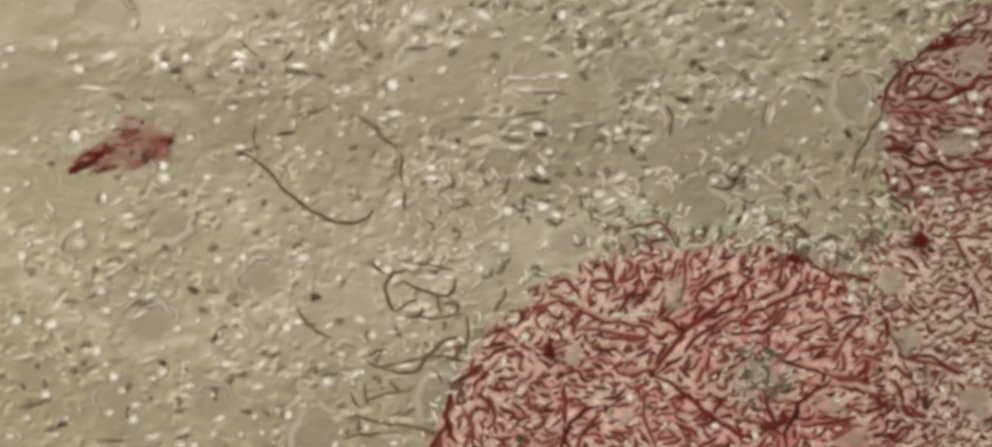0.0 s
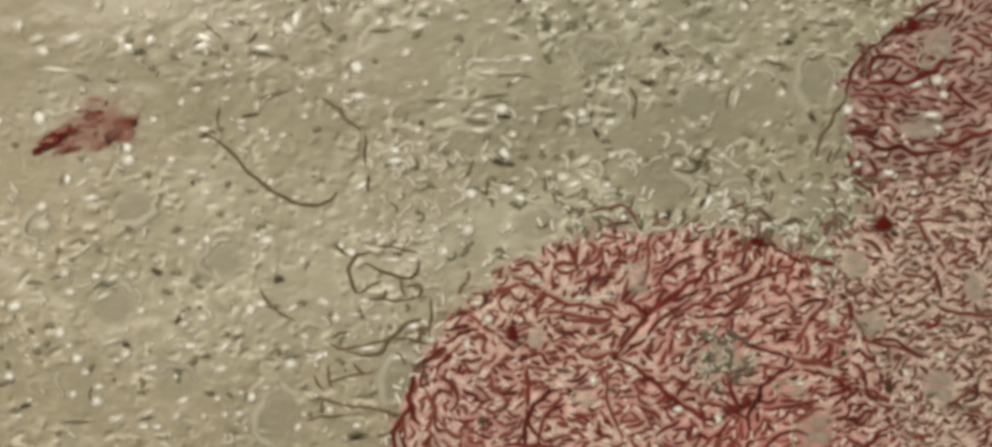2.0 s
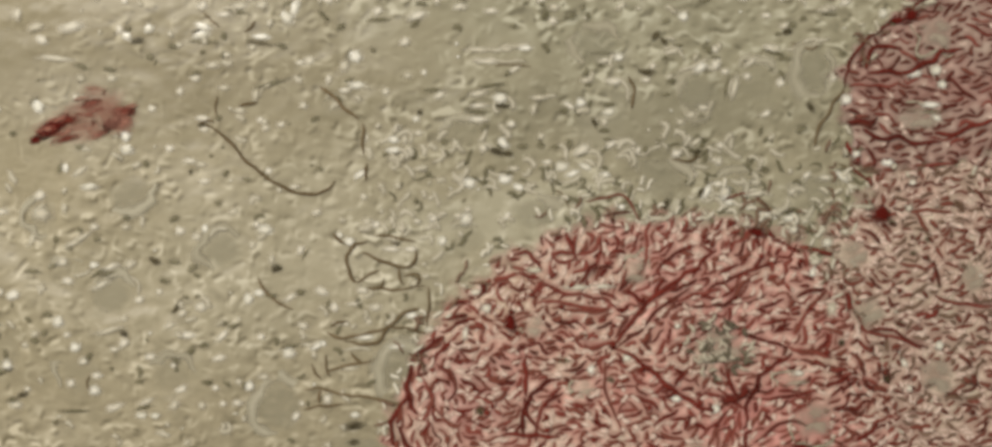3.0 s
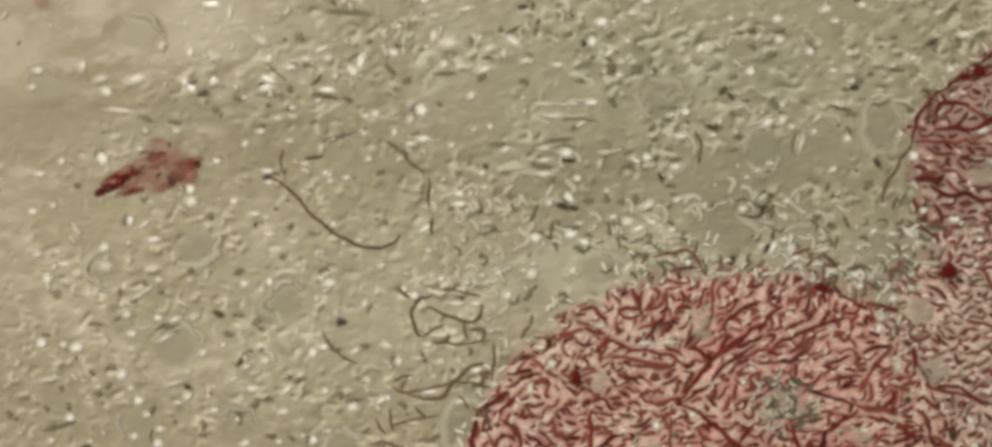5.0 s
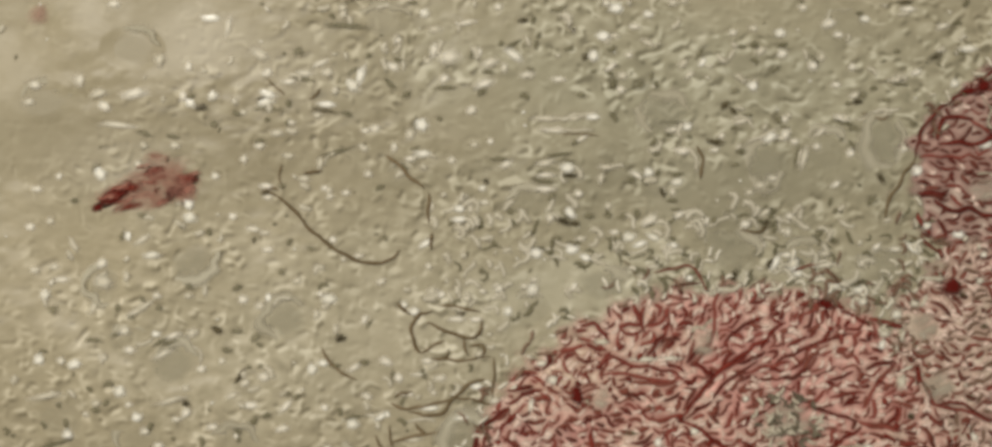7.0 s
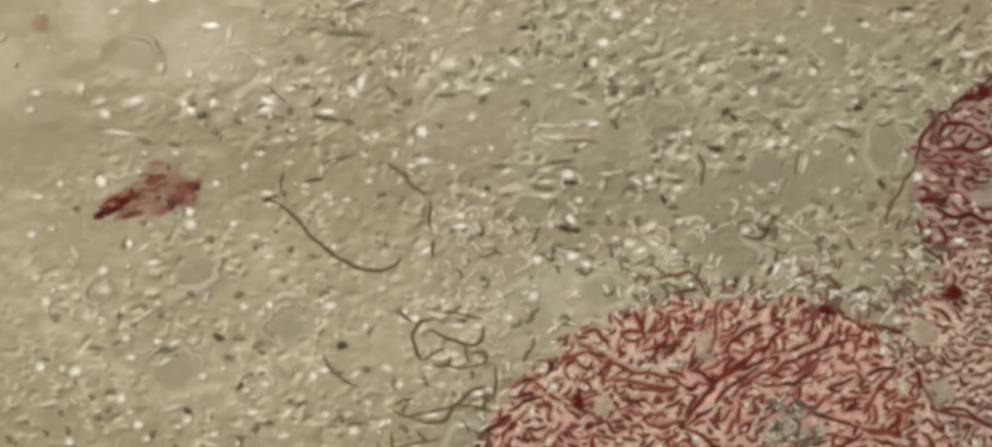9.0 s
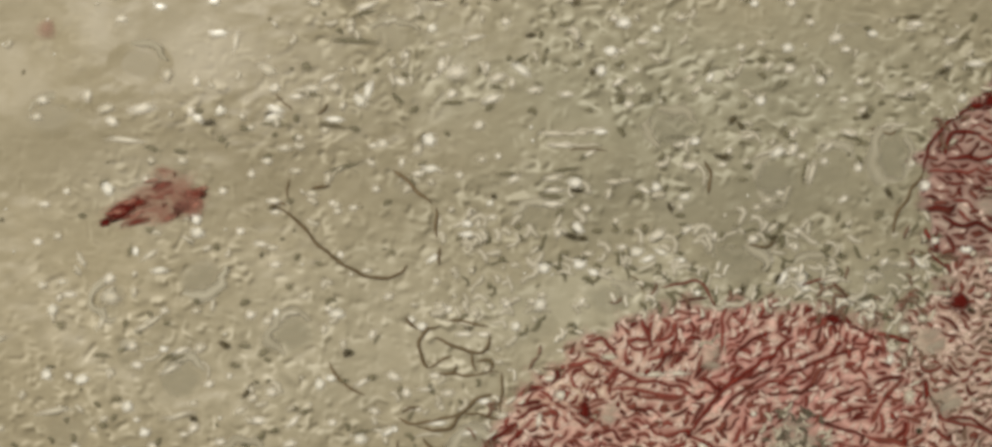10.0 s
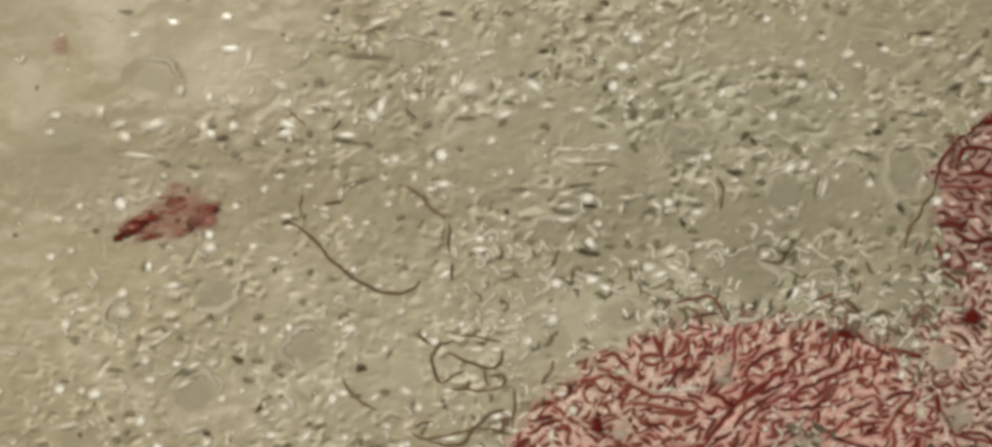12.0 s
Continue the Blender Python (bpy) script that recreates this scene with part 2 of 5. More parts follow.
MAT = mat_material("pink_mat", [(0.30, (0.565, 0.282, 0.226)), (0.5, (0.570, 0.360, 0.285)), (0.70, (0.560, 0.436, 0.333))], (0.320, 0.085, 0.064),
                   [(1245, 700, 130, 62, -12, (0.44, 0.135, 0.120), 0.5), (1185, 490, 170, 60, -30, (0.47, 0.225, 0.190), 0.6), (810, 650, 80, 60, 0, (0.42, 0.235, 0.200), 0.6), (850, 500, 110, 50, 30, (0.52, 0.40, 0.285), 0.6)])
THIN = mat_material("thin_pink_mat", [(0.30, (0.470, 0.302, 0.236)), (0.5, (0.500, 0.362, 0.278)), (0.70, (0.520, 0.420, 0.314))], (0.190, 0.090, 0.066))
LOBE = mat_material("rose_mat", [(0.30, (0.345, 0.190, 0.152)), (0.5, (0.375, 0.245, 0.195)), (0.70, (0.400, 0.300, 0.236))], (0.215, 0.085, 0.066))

# ---- the film's relief ----
rng = np.random.default_rng(7)
NX, NY, WIDE, TALL = 1000, 600, 0.80, 0.48


def band(lo, hi, stretch=1.0, tilt=0.0):
    """Smooth noise over the dense middle of the film, of wavelengths lo to hi metres."""
    fx, fy = np.meshgrid(np.fft.fftfreq(NX, WIDE / (NX - 1)), np.fft.fftfreq(NY, TALL / (NY - 1)))
    c, s = math.cos(radians(tilt)), math.sin(radians(tilt))
    f = np.hypot((c * fx + s * fy) * stretch, (c * fy - s * fx))
    keep = np.exp(-(f * lo) ** 2 * 0.9) * (1 - np.exp(-(f * hi) ** 2 * 0.9))
    a = np.real(np.fft.ifft2(np.fft.fft2(rng.standard_normal((NY, NX))) * keep))
    return a / a.std()


relief = 0.0016 * band(0.10, 0.4) + (0.00020 * band(0.016, 0.05, 1.4, 12) + 0.00005 * band(0.007, 0.014, 1.5, 12)) * np.clip(0.75 + 0.45 * band(0.06, 0.2), 0.15, 1.5)
gx, gy = np.linspace(-WIDE / 2, WIDE / 2, NX), np.linspace(-TALL / 2, TALL / 2, NY)
fade = np.clip((WIDE / 2 - np.abs(gx)) / 0.02, 0, 1)[None, :] * np.clip((TALL / 2 - np.abs(gy)) / 0.02, 0, 1)[:, None]
flecks = band(0.0085, 0.020, 1.5, 20) + 0.9 * band(0.0055, 0.0110, 1.4, 25)
chart_x, chart_y = np.meshgrid(gx / STEP + 784, 353 - gy / STEP)
crowd = np.clip(0.85 + 0.4 * band(0.05, 0.16, 1.5, 5), 0.3, 1.6)  # how thickly debris is strewn
crowd *= np.clip((chart_x + 0.9 * chart_y + 60) / 620, 0.2, 1) * (1 + 0.35 * np.clip((chart_x - 350) / 500, 0, 1) * np.clip((300 - chart_y) / 250, 0, 1))
flecks /= flecks.std()
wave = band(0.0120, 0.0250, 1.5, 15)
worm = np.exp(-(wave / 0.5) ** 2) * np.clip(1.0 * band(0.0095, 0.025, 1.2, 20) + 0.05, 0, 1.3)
curd = 1.0 * worm + 0.7 * np.clip(flecks - 1.0, 0, 1.6)  # pale curds; the dark crescent beside each is relief shade put into colour
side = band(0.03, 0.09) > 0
shade_edge = np.where(side, np.roll(curd, (3, -2), (0, 1)), np.roll(curd, (-3, 2), (0, 1)))
flecks = (1.15 * curd - 1.2 * np.clip(shade_edge - curd, 0, 2) - 0.25 * np.clip(-flecks - 0.8, 0, 1.5) + 0.24 * band(0.0085, 0.020, 1.5, 20)) * crowd
relief = relief * fade + 0.00005 * flecks * fade


def height(x, y):
    """The film's surface at a place."""
    u = min(max((x + WIDE / 2) / WIDE * (NX - 1), 0), NX - 1.001)
    v = min(max((y + TALL / 2) / TALL * (NY - 1), 0), NY - 1.001)
    i, j, p, q = int(u), int(v), u % 1, v % 1
    return float((relief[j, i] * (1 - p) + relief[j, i + 1] * p) * (1 - q) + (relief[j + 1, i] * (1 - p) + relief[j + 1, i + 1] * p) * q)


def mesh_of(name, verts, faces, mat, core=None, smooth=True):
    me = bpy.data.meshes.new(name)
    me.from_pydata(verts, [], faces)
    me.materials.append(mat)
    if smooth:
        me.polygons.foreach_set("use_smooth", [True] * len(me.polygons))
    if core is not None:
        me.attributes.new("core", "FLOAT", "POINT").data.foreach_set("value", core)
    me.update()
    return me


def sheet(name, xs, ys, z, mat, mask=None, fields=()):
    """A mesh over a grid of places, of the faces whose mask is set."""
    ny, nx = z.shape
    co = np.empty((ny, nx, 3))
    co[..., 0], co[..., 1], co[..., 2] = xs[None, :], ys[:, None], z
    i = np.arange(ny * nx).reshape(ny, nx)
    quads = np.stack([i[:-1, :-1], i[:-1, 1:], i[1:, 1:], i[1:, :-1]], -1)
    quads = quads[mask] if mask is not None else quads.reshape(-1, 4)
    used, quads = np.unique(quads, return_inverse=True)
    quads = quads.reshape(-1, 4)
    me = bpy.data.meshes.new(name)
    me.vertices.add(len(used))
    me.vertices.foreach_set("co", co.reshape(-1, 3)[used].ravel())
    me.loops.add(quads.size)
    me.loops.foreach_set("vertex_index", quads.ravel().astype(np.int32))
    me.polygons.add(len(quads))
    me.polygons.foreach_set("loop_start", np.arange(0, quads.size, 4, dtype=np.int32))
    me.polygons.foreach_set("use_smooth", np.ones(len(quads), bool))
    me.update(calc_edges=True)
    for key, field in fields:
        me.attributes.new(key, "FLOAT", "POINT").data.foreach_set("value", field.ravel()[used].astype(np.float32))
    me.materials.append(mat)
    return me


far_x = np.concatenate([[-0.62, -0.52, -0.44], gx, [0.44, 0.52, 0.62]])
far_y = np.concatenate([[-0.46, -0.36, -0.28], gy, [0.28, 0.36, 0.46]])
# cells in the film: chart x, y, half width, half height, turn, and the stretch of the edge that has a pale halo
CLEAR_CELLS = [
    (1002, 112, 42, 30, -5, 20, 170), (1158, 190, 34, 36, 0, 80, 190), (1345, 155, 30, 42, 0, 70, 300), (905, 382, 42, 28, -8, 10, 60),
    (1100, 325, 48, 38, -12, 0, 130), (690, 625, 30, 42, -22, 0, 330), (505, 690, 40, 44, 0, 20, 180), (413, 440, 36, 34, 0, 40, 160),
    (235, 512, 40, 36, 0, 20, 200), (632, 772, 52, 46, 0, 300, 200), (265, 352, 40, 28, 8, 180, 150), (1352, 340, 36, 26, 0, 10, 150),
]
FAINT_CELLS = [
    (130, 385, 30, 36, 0, 60, 220), (165, 480, 36, 30, 10, 30, 120), (60, 600, 44, 36, 0, 20, 150), (188, 640, 40, 44, 0, 60, 150), (335, 640, 38, 34, 0, 10, 140),
    (590, 212, 24, 22, 0, 20, 160), (790, 255, 34, 26, 0, 30, 140), (1255, 170, 38, 36, 0, 20, 120), (30, 105, 44, 30, 5, 10, 150), (1230, 330, 34, 24, 0, 30, 140),
    (1290, -30, 36, 30, 0, 40, 140), (560, -25, 40, 26, 0, 20, 160), (170, 20, 44, 30, 0, 10, 120), (1120, 40, 36, 30, 0, 200, 120), (800, 420, 36, 24, 0, 20, 120),
]
mesh_x, mesh_y = np.meshgrid(gx, gy)
for x, y, rx, ry, turn, *_ in CLEAR_CELLS + FAINT_CELLS:
    px, py = spot(x, y)
    c, si = math.cos(radians(turn)), math.sin(radians(turn))
    q = np.hypot((c * (mesh_x - px) + si * (mesh_y - py)) / (rx * STEP), (c * (mesh_y - py) - si * (mesh_x - px)) / (ry * STEP))
    k = np.clip((1.15 - q) / 0.5, 0, 1)
    relief = relief * (1 - k) + height(px, py) * k
    flecks = flecks * (1 - 0.65 * k)
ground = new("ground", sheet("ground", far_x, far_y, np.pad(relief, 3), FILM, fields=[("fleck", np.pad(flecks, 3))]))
tagged(ground, "grey-green wet film of cell debris with a grainy uneven surface", "film", kind="structure")


# ---- building blocks ----
def part(name, me, parent, label=""):
    ob = new(name, me)
    ob.parent = parent
    return tagged(ob, label)


def spline(points, n):
    """n + 1 places along a smooth line through chart points."""
    p = [Vector((*spot(x, y), 0)) for x, y in points]
    p = [2 * p[0] - p[1], *p, 2 * p[-1] - p[-2]]
    out = []
    for k in range(n + 1):
        s = k / n * (len(p) - 3)
        i = min(int(s), len(p) - 4)
        u, (a, b, c, d) = s - i, p[i:i + 4]
        out.append(0.5 * (2 * b + (c - a) * u + (2 * a - 5 * b + 4 * c - d) * u * u + (3 * b - a - 3 * c + d) * u ** 3))
    return out


def thread_mesh(name, points, width, mat, base=None, lift=0.35, sides=8, taper=0.45, flat=0.8, crook=1.0):
    """A round, slightly knotty thread that lies on the film along chart points; width in chart units."""
    base = base or height
    r0 = width * STEP / 2
    length = sum(math.dist(a, b) for a, b in zip(points, points[1:]))
    n = max(4, min(26, int(length / 7)))
    line = spline(points, n)
    verts, faces, core = [], [], []
    for k, p in enumerate(line):
        way = (line[min(k + 1, n)] - line[max(k - 1, 0)]).normalized()
        across = Vector((-way.y, way.x, 0))
        end = min(k, n - k) / n
        r = r0 * (taper + (1 - taper) * min(1, end * 5)) * (1 + 0.45 * crook * noise.noise(p * 170))
        p = p + across * r0 * 1.7 * crook * noise.noise(p * (70 + 45 * crook) + Vector((0, 0, 3)))
        z = base(p.x, p.y) + r * lift
        for s in range(sides):
            a = 2 * math.pi * s / sides
            core.append((1 - abs(math.cos(a))) * (0.4 if k in (0, n) else 1))
            verts.append((p.x + across.x * r * math.cos(a), p.y + across.y * r * math.cos(a), z + r * flat * math.sin(a)))
        if k:
            o = k * sides
            faces += [(o - sides + s, o - sides + (s + 1) % sides, o + (s + 1) % sides, o + s) for s in range(sides)]
    faces += [tuple(reversed(range(sides))), tuple(range(n * sides, (n + 1) * sides))]
    return mesh_of(name, verts, faces, mat, core)


def pebble(seed, rough):
    """A rounded lump of unit size with an uneven skin."""
    bm = bmesh.new()
    bmesh.ops.create_icosphere(bm, subdivisions=2, radius=1)
    for v in bm.verts:
        v.co *= 1 + rough * noise.noise(v.co * 1.3 + Vector((seed * 3.1, 0, 0)))
    verts, faces = [tuple(v.co) for v in bm.verts], [tuple(v.index for v in f.verts) for f in bm.faces]
    core = [1 - math.hypot(v.co.normalized().x, v.co.normalized().y) for v in bm.verts]
    bm.free()
    return verts, faces, core


LUMPS = [pebble(k, 0.5) for k in range(6)]
CRUMBS = [pebble(k + 20, 0.65) for k in range(6)]
shared = {}


def lump_object(name, shapes, mat, x, y, l, w, turn, thick=0.2, base=None, sink=0.3):
    key = (mat.name, (int(x * 7 + y * 3)) % len(shapes))
    if key not in shared:
        verts, faces, core = shapes[key[1]]
        shared[key] = mesh_of(name, verts, faces, mat, core)
    ob = new(name, shared[key])
    px, py = spot(x, y)
    h = min(l, w) * STEP / 2 * thick
    ob.location = (px, py, max((base or height)(px + d * l * STEP * 0.3 * math.cos(radians(turn)), py + d * l * STEP * 0.3 * math.sin(radians(turn))) for d in (-1, 0, 1)) + h * (1 - sink))
    ob.rotation_euler = (0, 0, radians(turn))
    ob.scale = (l * STEP / 2, w * STEP / 2, h)
    return ob


def top_of(x, y):
    """The topmost of the film and the colonies' mats."""
    return max(height(x, y), low_top(x, y), lobe_top(x, y), thin_top(x, y))


def droplets(mat, rows):
    text, group = {"bright_droplet": ("glossy cream-white fat droplet lying on the film", "bright droplets"),
                   "pale_droplet": ("pale beige soft droplet sunk in the grey-green film", "pale droplets")}[mat.name]
    for x, y, l, w, turn in rows:
        word = "elongated " if l > 1.7 * w else "round "
        tagged(lump_object("droplet", LUMPS, mat, x, y, l * 1.65, w * 1.7, turn, base=top_of), word + text, "droplet", group)


def granules(mat, rows):
    text, group = {"olive_granule": ("olive-brown granule half sunk in the film", "olive granules"),
                   "dark_granule": ("blackish brown granule lying on the film", "dark granules")}[mat.name]
    for x, y, l, w, turn in rows:
        word = "elongated " if l > 1.7 * w else "small "
        tagged(lump_object("granule", CRUMBS, mat, x, y, l * 1.65, w * 1.7, turn, base=top_of), word + text, "granule", group)


# ---- the red colonies: a mat each, with its threads ----
def smooth_outline(points, n=160):
    p = [spot(x, y) for x, y in points]
    m, out = len(p), []
    for k in range(n):
        s = k / n * m
        i, u = int(s), s % 1
        a, b, c, d = (np.array(p[(i + o) % m]) for o in (-1, 0, 1, 2))
        out.append(0.5 * (2 * b + (c - a) * u + (2 * a - 5 * b + 4 * c - d) * u * u + (3 * b - a - 3 * c + d) * u ** 3))
    return np.array(out)


def depth_inside(line, X, Y):
    """Metres inside (plus) or outside (minus) a closed line."""
    inside = np.zeros(X.shape, bool)
    best = np.full(X.shape, 9.0)
    for (ax, ay), (bx, by) in zip(line, np.roll(line, -1, 0)):
        dx, dy = bx - ax, by - ay
        u = np.clip(((X - ax) * dx + (Y - ay) * dy) / (dx * dx + dy * dy + 1e-12), 0, 1)
        best = np.minimum(best, np.hypot(X - ax - u * dx, Y - ay - u * dy))
        inside ^= ((ay > Y) != (by > Y)) & (X < dx * (Y - ay) / (dy if dy else 1e-12) + ax)
    return np.where(inside, best, -best)


ragged = band(0.012, 0.05)


def colony(label, outline, mat, rise, feather, ragged_by):
    """A mat grown over the film; returns it with its surface and its depth inside the outline."""
    d = depth_inside(smooth_outline(outline), mesh_x, mesh_y) + ragged_by * ragged
    lift = np.clip(d / feather + 0.35, -0.5, 1.0)
    z = relief + rise * lift + 0.00035 * ragged * np.clip(lift, 0, 1)
    cells = (lift[:-1, :-1] > -0.4) & (lift[:-1, 1:] > -0.4) & (lift[1:, :-1] > -0.4) & (lift[1:, 1:] > -0.4)
    top = new("red_colony")
    tagged(top, label, "colony", "red colonies")
    part("mat", sheet("mat", gx, gy, z, mat, cells, [("core", np.clip(lift * 1.1, 0, 1))]), top, "pink stained mat with blotches")

    def surface(x, y):
        i = min(max(int((x + WIDE / 2) / WIDE * (NX - 1)), 0), NX - 1)
        j = min(max(int((y + TALL / 2) / TALL * (NY - 1)), 0), NY - 1)
        return max(float(z[j, i]), float(relief[j, i]))

    def depth(x, y):
        i = min(max(int((x + WIDE / 2) / WIDE * (NX - 1)), 0), NX - 1)
        j = min(max(int((y + TALL / 2) / TALL * (NY - 1)), 0), NY - 1)
        return float(d[j, i])

    return top, surface, depth


# where threads lie already, on a chart of 2-unit squares
TAKEN = np.zeros((470, 560), bool)


def note(points):
    """Mark a line of chart points as taken."""
    for (ax, ay), (bx, by) in zip(points, points[1:]):
        n = int(math.dist((ax, ay), (bx, by)) / 1.5) + 1
        for k in range(n + 1):
            i, j = int((ax + (bx - ax) * k / n - 620) / 2), int((ay + (by - ay) * k / n + 50) / 2)
            if 0 <= j < 470 and 0 <= i < 560:
                TAKEN[j, i] = True


def clear(x, y, r):
    """No thread within r chart units of a place."""
    i, j, q = int((x - 620) / 2), int((y + 50) / 2), int(r / 2)
    return not TAKEN[max(j - q, 0):max(j + q + 1, 0), max(i - q, 0):max(i + q + 1, 0)].any()


def joined(name, meshes, mat, top):
    """Many meshes as one uncountable part."""
    verts, faces, core = [], [], []
    for me in meshes:
        o = len(verts)
        verts += [tuple(v.co) for v in me.vertices]
        faces += [tuple(i + o for i in f.vertices) for f in me.polygons]
        core += [c.value for c in me.attributes["core"].data]
        bpy.data.meshes.remove(me)
    tagged(part(name, mesh_of(name, verts, faces, mat, core), top), kind="stuff")


def weave(top, surface, depth, box, flow, mats, spacing, length, width, seed, keep_off=(), single=80, far=0.0015):
    """Threads that fill a colony evenly, side by side along its grain: flow holds chart x, y and the grain's angle there."""
    rnd = random.Random(seed)
    f = np.array(flow, float)
    double = np.exp(2j * np.radians(f[:, 2]))
    loose = {m.name: [] for m in mats}
    made = 0

    def grain(x, y):
        w = np.exp(-((f[:, 0] - x) ** 2 + (f[:, 1] - y) ** 2) / (2 * 42 ** 2)) + 1e-9
        z = (w * double).sum() / w.sum()
        a = 0.5 * math.atan2(z.imag, z.real) + 0.9 * noise.noise(Vector((x * 0.022, y * 0.022, seed))) + 1.5 * noise.noise(Vector((x * 0.055, y * 0.055, seed + 3)))
        return a + (1.3 - abs(z)) * 1.2 * noise.noise(Vector((x * 0.05, y * 0.05, seed + 7)))

    def free(x, y, r):
        return depth(*spot(x, y)) > far and clear(x, y, r) and not any(((x - a) / p) ** 2 + ((y - b) / q) ** 2 < 0.34 for a, b, p, q in keep_off)

    for _ in range(14000):
        x, y = rnd.uniform(box[0], box[2]), rnd.uniform(box[1], box[3])
        sp = spacing * rnd.uniform(0.8, 1.15)
        if not free(x, y, sp):
            continue
        skew, want, ends = rnd.gauss(0, 0.28), rnd.uniform(*length), []
        for side in (0, math.pi):
            px, py, line, last = x, y, [], grain(x, y) + side
            while len(line) * 4 < want / 2:
                g = grain(px, py) + skew
                g += math.pi * round((last - g) / math.pi)
                px, py, last = px + 4 * math.cos(g), py - 4 * math.sin(g), g
                if not free(px, py, sp * 0.36):
                    break
                line.append((px, py))
            ends.append(line)
        pts = ends[1][::-1] + [(x, y)] + ends[0]
        if len(pts) < 3:
            continue
        note(pts)
        pts = pts[::2] if len(pts) % 2 else pts[:-1:2] + pts[-1:]
        mat = rnd.choice(mats)
        me = thread_mesh("thread", pts, rnd.uniform(*width), mat, surface, 0.15 if mat is ROD else 0.3, flat=0.3, crook=1.6)
        if len(pts) > 4 and made < single:
            part("thread", me, top)
            made += 1
        else:
            loose[mat.name].append(me)
    for m in dict.fromkeys(mats):
        if loose[m.name]:
            joined("pale_rod" if m is ROD else "thread_tangle", loose[m.name], m, top)


def soften(a, r):
    """A chart blurred by r squares."""
    fy, fx = np.meshgrid(np.fft.fftfreq(a.shape[0]), np.fft.fftfreq(a.shape[1]), indexing="ij")
    return np.real(np.fft.ifft2(np.fft.fft2(a) * np.exp(-2 * (math.pi * r) ** 2 * (fx ** 2 + fy ** 2))))


def thread_halo(top):
    """Paint a halo into a mat's colour: darker along the threads, paler midway between them."""
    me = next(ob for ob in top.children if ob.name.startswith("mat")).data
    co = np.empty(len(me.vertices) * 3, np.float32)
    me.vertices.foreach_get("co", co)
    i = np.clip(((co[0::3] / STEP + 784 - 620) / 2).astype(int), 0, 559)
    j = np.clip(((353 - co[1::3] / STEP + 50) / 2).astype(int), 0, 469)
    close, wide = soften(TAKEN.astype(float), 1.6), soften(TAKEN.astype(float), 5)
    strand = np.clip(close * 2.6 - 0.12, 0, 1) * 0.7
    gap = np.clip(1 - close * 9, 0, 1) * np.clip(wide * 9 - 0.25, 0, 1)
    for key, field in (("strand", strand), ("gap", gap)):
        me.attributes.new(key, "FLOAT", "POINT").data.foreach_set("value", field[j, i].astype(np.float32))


def tangle(top, surface, depth, count, box, mat, length, width, lean, spread, seed, keep_off=(), lift=0.3, name="thread_tangle", reach=(0.001, 9.0)):
    """Many short threads that nobody could count, one part of a colony."""
    rnd = random.Random(seed)
    verts, faces, core, made = [], [], [], 0
    for _ in range(count * 12):
        if made == count:
            break
        x, y = rnd.uniform(box[0], box[2]), rnd.uniform(box[1], box[3])
        if not reach[0] < depth(*spot(x, y)) < reach[1] or any(((x - a) / p) ** 2 + ((y - b) / q) ** 2 < 1 for a, b, p, q in keep_off):
            continue
        way, step, pts = radians(rnd.gauss(lean, spread)), rnd.uniform(*length) / 3, [(x, y)]
        bend = rnd.gauss(0, 0.45)
        for _ in range(3):
            way += bend + rnd.gauss(0, 0.3)
            x, y = x + step * math.cos(way), y - step * math.sin(way)
            pts.append((x, y))
        me = thread_mesh("strand", pts, rnd.uniform(*width), mat, surface, lift)
        o = len(verts)
        verts += [tuple(v.co) for v in me.vertices]
        faces += [tuple(i + o for i in f.vertices) for f in me.polygons]
        core += [c.value for c in me.attributes["core"].data]
        bpy.data.meshes.remove(me)
        made += 1
    tagged(part(name, mesh_of(name, verts, faces, mat, core), top), kind="stuff")


def threads(top, surface, mat, width, lines):
    for pts in lines:
        note(pts)
        part("thread", thread_mesh("thread", pts, width, mat, surface, 0.5, flat=0.4), top)


# cells that lie bare inside the colonies: chart x, y, half width, half height
BARE = [(1065, 475, 24, 36), (1195, 592, 58, 48), (1412, 445, 40, 36), (1538, 95, 38, 40), (1510, 230, 54, 24), (1597, 483, 30, 36), (1545, 638, 42, 46), (1341, 704, 44, 46), (1433, 537, 44, 29), (905, 560, 20, 26), (985, 655, 26, 18), (1165, 762, 38, 34), (985, 766, 30, 20), (1310, 640, 34, 16)]

low, low_top, low_depth = colony("large pink-red colony of dense tangled red threads over the film",
    [(700, 900), (686, 775), (676, 712), (698, 665), (722, 605), (748, 548), (800, 498), (862, 452), (948, 408), (1040, 388), (1120, 388), (1215, 388), (1300, 405), (1345, 432), (1372, 490), (1440, 560), (1480, 680), (1480, 790), (1470, 900), (1100, 920)],
    MAT, 0.0016, 0.017, 0.0025)
lobe, lobe_top, lobe_depth = colony("rose-red colony lobe with brown threads at the film's rim",
    [(1392, 265), (1388, 205), (1402, 140), (1440, 95), (1490, 58), (1545, 22), (1610, -10), (1720, -10), (1720, 300), (1640, 310), (1560, 305), (1480, 310), (1425, 305)],
    LOBE, 0.0016, 0.014, 0.004)
thin, thin_top, thin_depth = colony("thin greyish pink colony with short brown-red threads",
    [(1360, 420), (1420, 360), (1440, 318), (1530, 296), (1720, 290), (1720, 900), (1560, 920), (1400, 900), (1380, 640), (1375, 520)],
    THIN, 0.0010, 0.016, 0.004)

